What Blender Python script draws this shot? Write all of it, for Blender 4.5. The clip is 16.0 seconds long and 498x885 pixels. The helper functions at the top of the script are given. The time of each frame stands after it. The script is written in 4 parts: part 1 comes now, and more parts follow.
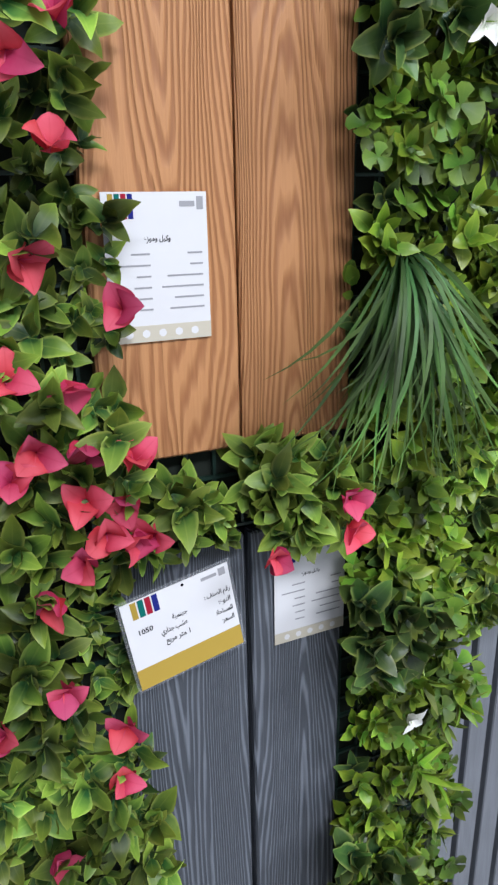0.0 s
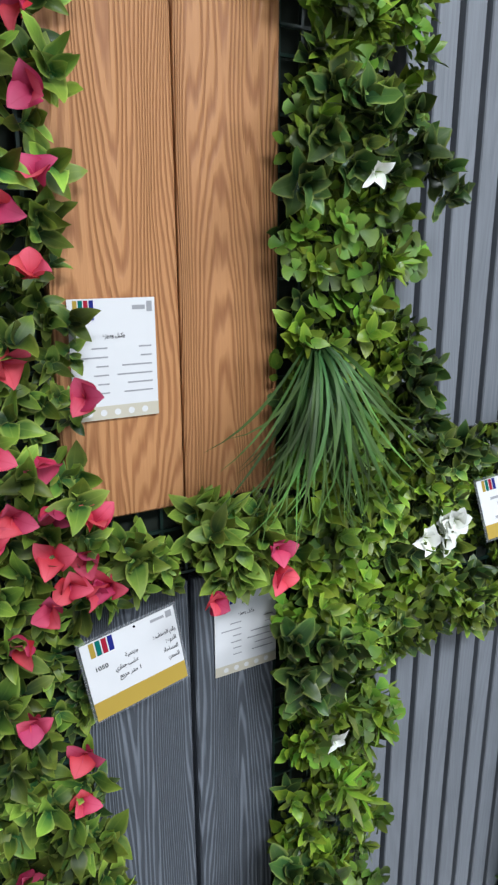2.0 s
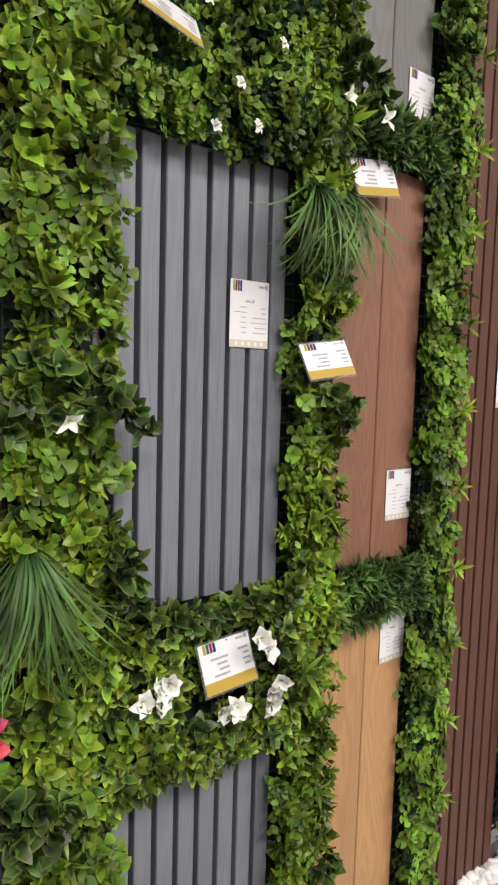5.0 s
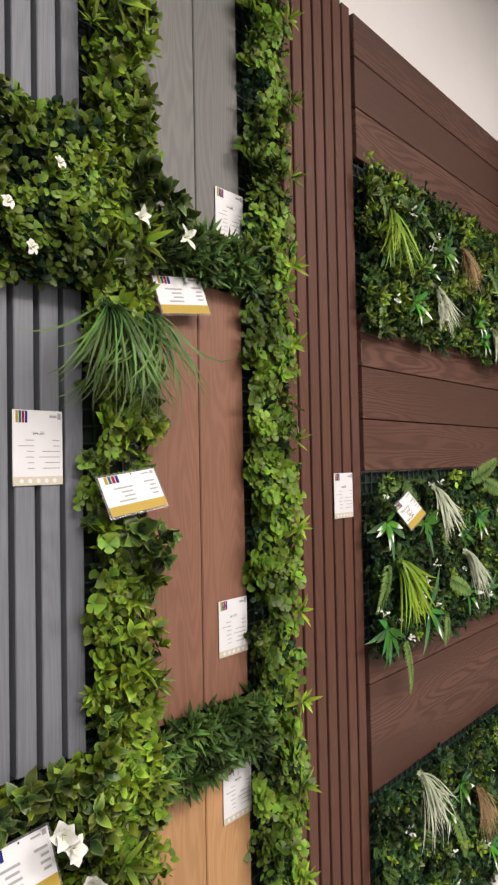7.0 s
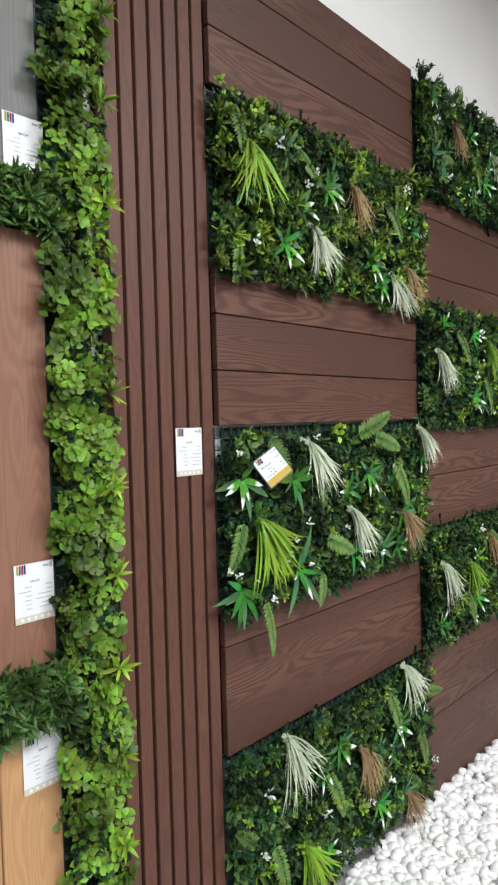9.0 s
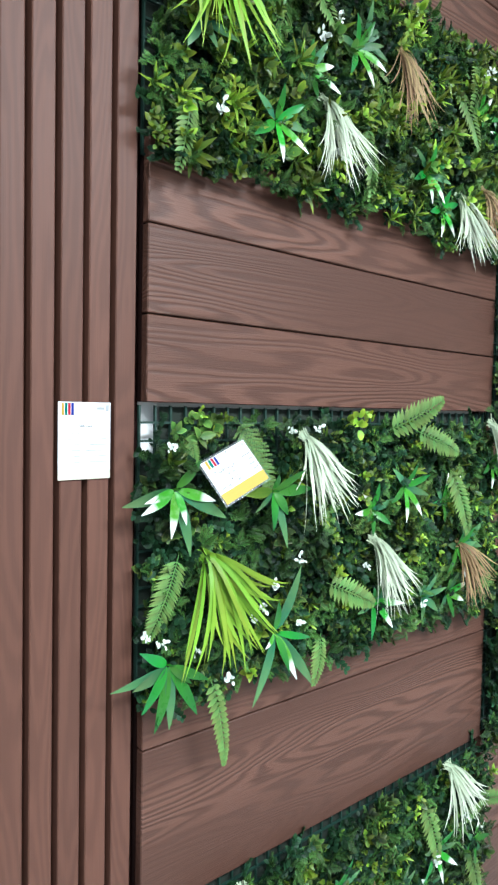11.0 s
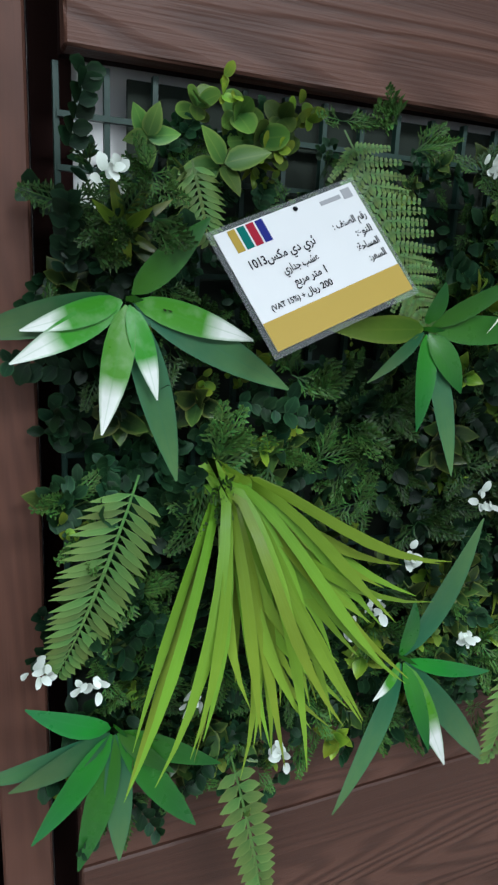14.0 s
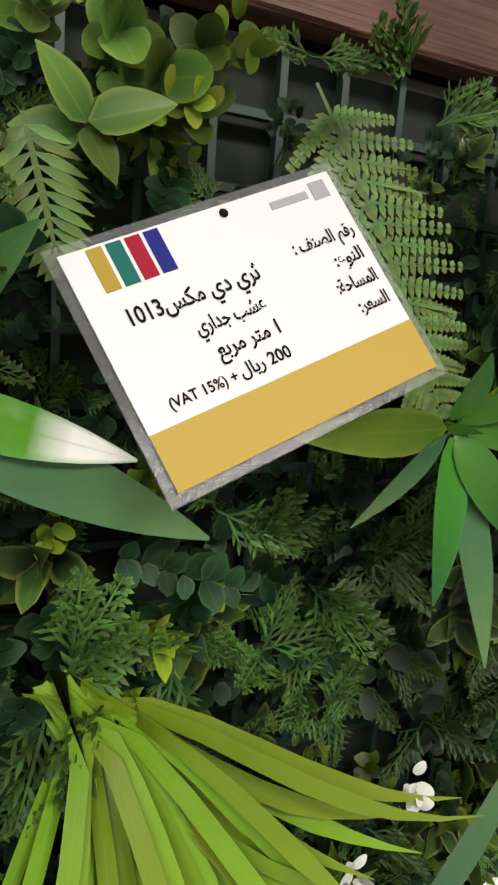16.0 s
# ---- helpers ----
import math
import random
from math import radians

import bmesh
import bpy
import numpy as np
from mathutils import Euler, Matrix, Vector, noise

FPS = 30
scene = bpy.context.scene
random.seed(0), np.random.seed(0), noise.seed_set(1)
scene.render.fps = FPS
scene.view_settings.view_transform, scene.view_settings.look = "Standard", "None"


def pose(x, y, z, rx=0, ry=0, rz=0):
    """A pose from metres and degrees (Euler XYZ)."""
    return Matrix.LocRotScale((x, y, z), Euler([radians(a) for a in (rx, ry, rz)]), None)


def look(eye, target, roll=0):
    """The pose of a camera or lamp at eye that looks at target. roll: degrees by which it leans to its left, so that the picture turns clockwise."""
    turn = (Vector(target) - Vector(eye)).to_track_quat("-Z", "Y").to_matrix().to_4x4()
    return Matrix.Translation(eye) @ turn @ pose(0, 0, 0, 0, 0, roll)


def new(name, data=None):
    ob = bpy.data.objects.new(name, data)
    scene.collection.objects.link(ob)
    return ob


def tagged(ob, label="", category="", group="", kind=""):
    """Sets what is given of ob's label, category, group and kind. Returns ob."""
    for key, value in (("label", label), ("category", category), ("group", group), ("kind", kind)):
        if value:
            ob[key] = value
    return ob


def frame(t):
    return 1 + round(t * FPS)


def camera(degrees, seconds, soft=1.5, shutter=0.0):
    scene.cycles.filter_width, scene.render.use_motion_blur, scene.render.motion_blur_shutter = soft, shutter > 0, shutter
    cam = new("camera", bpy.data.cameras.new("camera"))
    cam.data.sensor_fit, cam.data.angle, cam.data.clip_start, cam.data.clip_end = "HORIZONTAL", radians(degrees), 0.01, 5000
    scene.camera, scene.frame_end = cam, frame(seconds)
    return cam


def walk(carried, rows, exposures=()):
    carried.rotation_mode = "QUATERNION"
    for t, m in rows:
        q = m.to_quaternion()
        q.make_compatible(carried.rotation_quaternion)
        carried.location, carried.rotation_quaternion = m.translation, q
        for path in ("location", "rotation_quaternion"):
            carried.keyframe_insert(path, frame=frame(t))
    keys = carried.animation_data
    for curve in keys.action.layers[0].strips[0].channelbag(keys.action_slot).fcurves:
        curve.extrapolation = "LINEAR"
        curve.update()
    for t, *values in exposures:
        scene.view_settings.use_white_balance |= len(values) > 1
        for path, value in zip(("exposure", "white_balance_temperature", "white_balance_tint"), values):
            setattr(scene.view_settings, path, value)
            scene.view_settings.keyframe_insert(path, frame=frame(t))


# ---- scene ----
cam = camera(41.0, 16.0, 2.4)
PATH = [
    (0, (0.206, -0.689, 1.338), (0.967, 1.044, 0.692), -1.2),
    (0.5, (0.188, -0.731, 1.351), (0.993, 0.989, 0.724), 0.3),
    (1, (0.16, -0.707, 1.354), (1.055, 0.969, 0.729), 0.5),
    (1.5, (0.161, -0.705, 1.381), (1.126, 0.916, 0.717), 0.7),
    (2, (0.161, -0.805, 1.41), (1.084, 0.886, 0.872), -0.2),
    (2.5, (0.189, -0.957, 1.426), (1.007, 0.774, 0.849), 0.8),
    (3, (0.179, -1.062, 1.433), (0.978, 0.696, 0.911), 0.9),
    (3.5, (0.215, -1.121, 1.453), (1.127, 0.592, 0.967), 0.2),
    (3.7, (0.224, -1.128, 1.465), (1.192, 0.554, 0.982), 0.2),
    (5.8, (0.376, -1.125, 1.657), (1.682, 0.389, 1.673), 1.7),
    (6, (0.41, -1.115, 1.668), (1.725, 0.391, 1.714), 1.6),
    (6.5, (0.465, -1.112, 1.683), (1.883, 0.297, 1.749), -0.1),
    (7, (0.503, -1.13, 1.681), (1.99, 0.206, 1.747), -1.1),
    (7.5, (0.595, -1.196, 1.676), (2.05, 0.174, 1.726), -2.2),
    (8, (0.752, -1.316, 1.668), (2.198, 0.065, 1.685), -1.8),
    (8.5, (0.849, -1.402, 1.659), (2.328, -0.056, 1.634), -2.4),
    (8.7, (0.866, -1.407, 1.669), (2.351, -0.069, 1.616), -1.9),
    (10.8, (1.564, -1.086, 1.631), (2.874, 0.424, 1.565), 1.4),
    (11, (1.653, -1.072, 1.637), (2.937, 0.459, 1.548), 1.1),
    (11.5, (1.791, -0.967, 1.62), (3.086, 0.554, 1.521), 0.8),
    (12, (1.915, -0.789, 1.615), (3.181, 0.751, 1.465), 1.7),
    (12.5, (2.052, -0.663, 1.584), (3.208, 0.95, 1.332), 2.7),
    (13, (2.181, -0.582, 1.54), (3.099, 1.15, 1.141), 3.2),
    (13.5, (2.209, -0.54, 1.518), (3.0, 1.233, 1.038), 2.2),
    (14, (2.231, -0.498, 1.513), (3.001, 1.282, 1.024), 2.6),
    (14.5, (2.262, -0.414, 1.515), (3.056, 1.355, 1.023), 2.6),
    (15, (2.319, -0.326, 1.528), (3.145, 1.449, 1.12), 3.9),
    (15.5, (2.346, -0.285, 1.526), (3.21, 1.471, 1.113), 4.5),
    (16, (2.35, -0.293, 1.527), (3.22, 1.461, 1.118), 4.3),
]
walk(cam, [(t, look(eye, target, roll)) for t, eye, target, roll in PATH], [
    (0.0, 0.12, 5950, 14), (1.5, 0.08, 5950, 9), (3.7, 0.02, 6350, 11), (5.8, 0.0, 7250, 19), (7.2, 0.0, 7250, 19), (8.7, 0.08, 6550, 12), (10.8, 0.85, 5700, 1), (11.2, 0.72, 5700, 1), (11.6, 0.28, 5700, 1),
    (12.5, 0.14, 5650, 3), (13.5, -0.42, 5650, 4), (14.5, -0.36, 6150, 4), (15.3, -0.24, 6950, 14), (16.0, -0.12, 7250, 16)])

# ---- world and light ----
world = bpy.data.worlds.new("world")
scene.world = world
world.use_nodes = True
wn = world.node_tree.nodes
sky = wn.new("ShaderNodeTexSky")
sky.sky_type = 'NISHITA'
sky.sun_disc = False
sky.sun_elevation, sky.sun_rotation = radians(48), radians(160)
wn["Background"].inputs[1].default_value = 0.06
world.node_tree.links.new(sky.outputs[0], wn["Background"].inputs[0])


def area_lamp(name, m, sx, sy, watts, colour):
    d = bpy.data.lights.new(name, 'AREA')
    d.shape, d.size, d.size_y, d.energy, d.color = 'RECTANGLE', sx, sy, watts, colour
    ob = new(name, d)
    ob.matrix_world = m
    return ob


# daylight through the shop window and two rows of ceiling panels
area_lamp("window_light", look((1.5, -4.4, 1.75), (1.5, 0, 1.6)), 7.0, 2.6, 40, (0.86, 0.93, 1.0))
area_lamp("ceiling_light", look((0.4, -3.2, 3.9), (0.4, -3.19, 0)), 2.0, 1.0, 218, (0.97, 0.985, 1.0))
area_lamp("ceiling_light", look((3.4, -3.2, 3.9), (3.4, -3.19, 0)), 2.0, 1.0, 218, (0.97, 0.985, 1.0))


# ---- materials ----
class Nodes:
    """A small helper to write node trees."""

    def __init__(self, name):
        self.mat = bpy.data.materials.new(name)
        self.mat.use_nodes = True
        self.t = self.mat.node_tree
        self.bsdf = self.t.nodes["Principled BSDF"]

    def n(self, kind, **inputs):
        node = self.t.nodes.new("ShaderNode" + kind)
        for k, v in inputs.items():
            key = k.replace("_", " ")
            self.put(node.inputs[key], v)
        return node

    def put(self, socket, v):
        if hasattr(v, "links"):
            self.t.links.new(v, socket)
        elif isinstance(v, tuple) and len(v) == 3 and socket.type == 'RGBA':
            socket.default_value = (*v, 1)
        else:
            socket.default_value = v

    def math(self, op, a, b=0.0, c=None):
        node = self.t.nodes.new("ShaderNodeMath")
        node.operation = op
        self.put(node.inputs[0], a)
        self.put(node.inputs[1], b)
        if c is not None:
            self.put(node.inputs[2], c)
        return node.outputs[0]

    def mix(self, fac, a, b, blend='MIX'):
        node = self.t.nodes.new("ShaderNodeMix")
        node.data_type, node.blend_type = 'RGBA', blend
        self.put(node.inputs[0], fac)
        self.put(node.inputs[6], a)
        self.put(node.inputs[7], b)
        return node.outputs[2]

    def ramp(self, fac, stops):
        node = self.t.nodes.new("ShaderNodeValToRGB")
        e = node.color_ramp.elements
        while len(e) < len(stops):
            e.new(0.5)
        for el, (p, c) in zip(e, stops):
            el.position = p
            el.color = (c, c, c, 1) if isinstance(c, (int, float)) else (*c, 1)
        self.put(node.inputs[0], fac)
        return node.outputs[0]

    def bump(self, height, strength, distance):
        node = self.n("Bump", Height=height, Strength=strength, Distance=distance)
        self.put(self.bsdf.inputs["Normal"], node.outputs[0])

    def out(self, colour=None, rough=None, **more):
        if colour is not None:
            self.put(self.bsdf.inputs["Base Color"], colour)
        if rough is not None:
            self.put(self.bsdf.inputs["Roughness"], rough)
        for k, v in more.items():
            self.put(self.bsdf.inputs[k.replace("_", " ")], v)
        return self.mat


def leaf_mat(name, base, tip, rim, rough=0.38, spread=0.8, hue=0.04, split=(0.15, 0.95), translucent=0.06, gloss=0.4, vein=0.22):
    """Moulded plastic or fabric leaf: base to tip colour, pale rim and midrib, each leaf its own shade."""
    m = Nodes(name)
    uv = m.n("UVMap")
    sep = m.n("SeparateXYZ", Vector=uv.outputs[0])
    u, v = sep.outputs[0], sep.outputs[1]
    along = m.n("MapRange", Value=v, From_Min=split[0], From_Max=split[1])
    across = m.math('ABSOLUTE', m.math('SUBTRACT', u, 0.5))
    rnd = m.n("NewGeometry").outputs["Random Per Island"]
    orn = m.n("ObjectInfo").outputs["Random"]
    both = m.math('FRACT', m.math('ADD', rnd, orn))
    geo = m.n("NewGeometry").outputs["Position"]
    blot = m.n("TexNoise", Vector=geo, Scale=90.0, Detail=3.0).outputs[0]
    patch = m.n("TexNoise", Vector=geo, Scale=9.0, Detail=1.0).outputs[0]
    col = m.mix(m.math('MULTIPLY_ADD', blot, 0.4, m.math('SUBTRACT', along.outputs[0], 0.2)), base, tip)
    edge = m.n("MapRange", Value=across, From_Min=0.34, From_Max=0.5, To_Max=0.55)
    col = m.mix(edge.outputs[0], col, rim)
    rib = m.n("MapRange", Value=across, From_Min=0.05, From_Max=0.015, To_Max=vein)
    col = m.mix(rib.outputs[0], col, rim)
    hsv = m.n("HueSaturation", Color=col)
    m.put(hsv.inputs["Hue"], m.math('MULTIPLY_ADD', both, hue, 0.5 - hue / 2))
    val = m.math('MULTIPLY_ADD', both, spread, 1.0 - spread / 2)
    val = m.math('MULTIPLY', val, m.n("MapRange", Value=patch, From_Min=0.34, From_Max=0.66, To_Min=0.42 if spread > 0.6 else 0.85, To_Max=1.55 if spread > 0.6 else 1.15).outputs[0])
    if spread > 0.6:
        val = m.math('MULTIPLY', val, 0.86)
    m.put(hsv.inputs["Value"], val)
    veins = m.math('SINE', m.math('MULTIPLY', m.math('ADD', v, m.math('MULTIPLY', across, -0.55)), 55.0))
    m.bump(m.math('ADD', m.math('MULTIPLY', veins, 0.35), m.math('MULTIPLY', rib.outputs[0], -2.0)), 0.06, 0.0005)
    mat = m.out(hsv.outputs[0], m.math('MULTIPLY_ADD', blot, 0.25, rough - 0.1), IOR=1.45, Specular_IOR_Level=0.7 * gloss)
    tr = m.n("BsdfTranslucent", Color=hsv.outputs[0])
    mx = m.n("MixShader", Fac=translucent)
    m.t.links.new(m.bsdf.outputs[0], mx.inputs[1])
    m.t.links.new(tr.outputs[0], mx.inputs[2])
    m.t.links.new(mx.outputs[0], m.t.nodes["Material Output"].inputs[0])
    return mat


def wood_mat(name, dark, light, axis, rings=9.0, relief=0.5, rough=0.55, contrast=1.0, spec=0.35, stretch=0.11, patchy=0.0, cut=(-0.7, 0.8), arch=0.0):
    """Embossed composite board: cathedral grain from the contours of a stretched noise, each plank its own."""
    m = Nodes(name)
    pos = m.n("TexCoord").outputs["Object"]
    rnd = m.n("ObjectInfo").outputs["Random"]
    off = m.n("CombineXYZ", X=m.math('MULTIPLY', rnd, 37.0), Y=m.math('MULTIPLY', rnd, 11.0), Z=m.math('MULTIPLY', rnd, 53.0))
    scale = (1, 1, stretch) if axis == 'Z' else (stretch, 1, 1)
    mp = m.n("Mapping", Vector=pos, Scale=scale)
    p = m.n("VectorMath", Vector=mp.outputs[0])
    m.put(p.inputs[1], off.outputs[0])
    big = m.n("TexNoise", Vector=p.outputs[0], Scale=11.0, Detail=1.0, Roughness=0.35).outputs[0]
    wob = m.n("TexNoise", Vector=p.outputs[0], Scale=60.0, Detail=2.0).outputs[0]
    f = m.math('MULTIPLY_ADD', wob, 0.05, big)
    if arch:
        sep = m.n("SeparateXYZ", Vector=pos)
        d = m.math('SUBTRACT', sep.outputs[0 if axis == 'Z' else 2], 0.072)
        d = m.math('SQRT', m.math('MULTIPLY_ADD', d, d, 0.00006))
        f = m.math('MULTIPLY_ADD', d, arch, m.math('MULTIPLY', f, 0.7))
    wave = m.math('SINE', m.math('MULTIPLY', f, rings * 6.283))
    lines = m.n("MapRange", Value=wave, From_Min=cut[0], From_Max=cut[1]).outputs[0]
    fibre_map = m.n("Mapping", Vector=pos, Scale=(1, 1, 0.02) if axis == 'Z' else (0.02, 1, 1))
    fibre = m.n("TexNoise", Vector=fibre_map.outputs[0], Scale=420.0, Detail=3.0).outputs[0]
    broad = m.n("TexNoise", Vector=p.outputs[0], Scale=5.0, Detail=2.0).outputs[0]
    if patchy:
        where = m.n("TexNoise", Vector=p.outputs[0], Scale=4.0, Detail=1.0).outputs[0]
        where = m.n("MapRange", Value=where, From_Min=0.42, From_Max=0.62, To_Min=1.0 - patchy, To_Max=1.0).outputs[0]
        lines = m.math('MULTIPLY', lines, where)
    h = m.math('MULTIPLY_ADD', fibre, 0.55, m.math('MULTIPLY', lines, contrast))
    tone = m.n("MapRange", Value=h, From_Min=0.1, From_Max=0.35 + contrast).outputs[0]
    col = m.mix(tone, dark, light)
    hsv = m.n("HueSaturation", Color=col)
    m.put(hsv.inputs["Value"], m.math('MULTIPLY_ADD', broad, 0.35, m.math('MULTIPLY_ADD', rnd, 0.12, 0.77)))
    m.bump(h, relief, 0.0012)
    return m.out(hsv.outputs[0], m.math('MULTIPLY_ADD', fibre, 0.2, rough - 0.1), Specular_IOR_Level=spec)


def plain_mat(name, colour, rough=0.5, scale=40.0, amount=0.12, bump=0.0, **more):
    m = Nodes(name)
    pos = m.n("TexCoord").outputs["Object"]
    a = m.n("TexNoise", Vector=pos, Scale=scale, Detail=4.0).outputs[0]
    b = m.n("TexNoise", Vector=pos, Scale=scale * 0.08, Detail=2.0).outputs[0]
    hsv = m.n("HueSaturation", Color=colour)
    m.put(hsv.inputs["Value"], m.math('ADD', m.math('MULTIPLY_ADD', a, amount, 1 - amount), m.math('MULTIPLY_ADD', b, amount, -amount / 2)))
    if bump:
        m.bump(a, bump, 0.002)
    return m.out(hsv.outputs[0], rough, **more)


ORANGE = wood_mat("orange_oak_composite", (0.245, 0.097, 0.034), (0.425, 0.205, 0.081), 'Z', rings=52, relief=0.9, cut=(-1.0, 0.45), arch=2.8)
CHARCOAL = wood_mat("charcoal_composite", (0.040, 0.045, 0.053), (0.150, 0.165, 0.188), 'Z', rings=52, relief=1.0, stretch=0.07, cut=(-0.3, 1.0), arch=3.4)
ASH_GREY = wood_mat("ash_grey_composite", (0.115, 0.115, 0.106), (0.155, 0.155, 0.144), 'Z', rings=26, relief=0.2, contrast=0.3)
TEAK = wood_mat("teak_composite", (0.165, 0.076, 0.046), (0.212, 0.102, 0.064), 'Z', rings=26, relief=0.2, contrast=0.3)
HONEY = wood_mat("honey_composite", (0.35, 0.185, 0.082), (0.44, 0.245, 0.112), 'Z', rings=26, relief=0.2, contrast=0.3)
WALNUT = wood_mat("walnut_composite", (0.058, 0.025, 0.0165), (0.122, 0.056, 0.038), 'X', rings=24, relief=1.0, contrast=0.9, patchy=0.88, cut=(-0.9, 0.5), arch=1.6, rough=0.5, spec=0.3)
RED_SLAT = wood_mat("red_brown_slat", (0.075, 0.031, 0.020), (0.102, 0.043, 0.028), 'Z', rings=20, relief=0.3, contrast=0.3, spec=0.3)
BLUE_SLAT = wood_mat("blue_grey_slat", (0.110, 0.119, 0.133), (0.168, 0.180, 0.198), 'Z', rings=20, relief=0.3, contrast=0.08)
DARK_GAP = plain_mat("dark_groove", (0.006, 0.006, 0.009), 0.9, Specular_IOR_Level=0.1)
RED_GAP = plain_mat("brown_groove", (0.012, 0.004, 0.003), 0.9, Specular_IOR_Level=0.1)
PLASTER = plain_mat("white_plaster", (0.80, 0.78, 0.755), 0.85, 60, 0.06, 0.05)
# floor and unseen walls: assumed colours, kept dull so less bounce fills the shadows
FLOOR = plain_mat("floor_screed", (0.24, 0.23, 0.22), 0.5, 20, 0.2)
TAUPE = plain_mat("taupe_plaster", (0.36, 0.34, 0.32), 0.85, 60, 0.06, 0.05)
GRID = plain_mat("green_plastic_grid", (0.0135, 0.0383, 0.0270), 0.45)
# near-black colour that stands in for the deep shade behind the foliage
DEEP_SHADE = plain_mat("shade_sheet", (0.010, 0.016, 0.009), 0.9)
FRAME = plain_mat("aluminium_frame", (0.45, 0.46, 0.47), 0.35, Metallic=0.8)

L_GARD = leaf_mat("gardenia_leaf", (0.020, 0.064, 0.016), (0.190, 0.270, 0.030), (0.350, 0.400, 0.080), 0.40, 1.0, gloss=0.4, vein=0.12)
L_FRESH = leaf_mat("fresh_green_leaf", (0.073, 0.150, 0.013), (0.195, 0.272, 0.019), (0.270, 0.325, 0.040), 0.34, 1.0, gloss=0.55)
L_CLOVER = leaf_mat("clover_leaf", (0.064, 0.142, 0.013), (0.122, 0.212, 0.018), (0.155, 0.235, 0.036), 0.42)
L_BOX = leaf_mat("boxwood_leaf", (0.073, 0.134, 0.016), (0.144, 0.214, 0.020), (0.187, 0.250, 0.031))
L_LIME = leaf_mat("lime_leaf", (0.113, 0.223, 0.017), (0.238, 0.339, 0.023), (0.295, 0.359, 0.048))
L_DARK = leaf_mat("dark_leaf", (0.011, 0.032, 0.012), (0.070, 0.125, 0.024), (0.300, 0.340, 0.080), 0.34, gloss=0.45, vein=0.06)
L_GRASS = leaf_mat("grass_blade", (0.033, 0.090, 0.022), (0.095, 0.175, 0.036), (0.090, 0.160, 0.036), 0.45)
L_PINK = leaf_mat("pink_petal", (0.52, 0.035, 0.085), (0.66, 0.105, 0.175), (0.46, 0.025, 0.065), 0.55, 0.3, 0.03, translucent=0.25)
L_WHITE = leaf_mat("white_petal", (0.72, 0.74, 0.62), (0.82, 0.82, 0.78), (0.8, 0.8, 0.76), 0.55, 0.15, 0.01, translucent=0.2)
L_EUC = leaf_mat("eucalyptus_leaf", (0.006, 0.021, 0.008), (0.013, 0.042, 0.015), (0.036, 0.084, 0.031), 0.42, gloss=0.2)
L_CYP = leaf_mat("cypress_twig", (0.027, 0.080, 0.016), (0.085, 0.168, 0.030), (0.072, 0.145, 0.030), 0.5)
L_FERN = leaf_mat("fern_leaf", (0.062, 0.130, 0.030), (0.135, 0.205, 0.050), (0.150, 0.220, 0.060), 0.45, 0.5)
L_YGRASS = leaf_mat("yellow_green_grass", (0.130, 0.240, 0.015), (0.215, 0.345, 0.028), (0.176, 0.320, 0.050), 0.4, 0.4)
L_CREAM = leaf_mat("cream_grass", (0.34, 0.40, 0.26), (0.56, 0.59, 0.46), (0.54, 0.57, 0.44), 0.5, 0.3)
L_BROWN = leaf_mat("straw_brown_grass", (0.20, 0.13, 0.06), (0.33, 0.21, 0.11), (0.32, 0.21, 0.11), 0.5, 0.4)
L_LILY = leaf_mat("lily_leaf", (0.036, 0.180, 0.015), (0.020, 0.118, 0.024), (0.038, 0.165, 0.034), 0.28, 0.55)
L_LILYW = leaf_mat("white_tipped_lily_leaf", (0.053, 0.260, 0.015), (0.800, 0.820, 0.760), (0.070, 0.280, 0.050), 0.3, 0.15, split=(0.55, 0.72))
L_LILYB = leaf_mat("blue_green_lily_leaf", (0.022, 0.105, 0.045), (0.095, 0.175, 0.060), (0.045, 0.140, 0.062), 0.38, 0.5)


# ---- mesh helpers ----
rng = np.random.default_rng(5)


def mesh_ob(name, V, F, mat, parent=None, label="", uv=None, smooth=False, base=None):
    me = bpy.data.meshes.new(name)
    me.from_pydata(np.asarray(V, float).tolist(), [], F)
    if uv is not None:
        layer = me.uv_layers.new(name="UVMap")
        idx = np.empty(len(me.loops), dtype=np.int32)
        me.loops.foreach_get("vertex_index", idx)
        layer.data.foreach_set("uv", np.asarray(uv, np.float32)[idx].ravel())
    me.polygons.foreach_set("use_smooth", [smooth] * len(me.polygons))
    me.materials.append(mat)
    me.update()
    ob = new(name, me)
    if parent is not None:
        ob.parent = parent
    if base is not None:
        ob.matrix_local = base
    if label:
        ob["label"] = label
    return ob


def part(name, bm, material, parent, label="", at=None):
    me = bpy.data.meshes.new(name)
    bm.to_mesh(me)
    bm.free()
    me.materials.append(material)
    ob = new(name, me)
    ob.parent = parent
    if at is not None:
        ob.matrix_local = at
    if label:
        ob["label"] = label
    return ob


def thing(name, x, y, z, label, category, group="", kind=""):
    ob = new(name)
    ob.empty_display_size = 0.05
    ob.location = (x, y, z)
    return tagged(ob, label, category, group, kind)


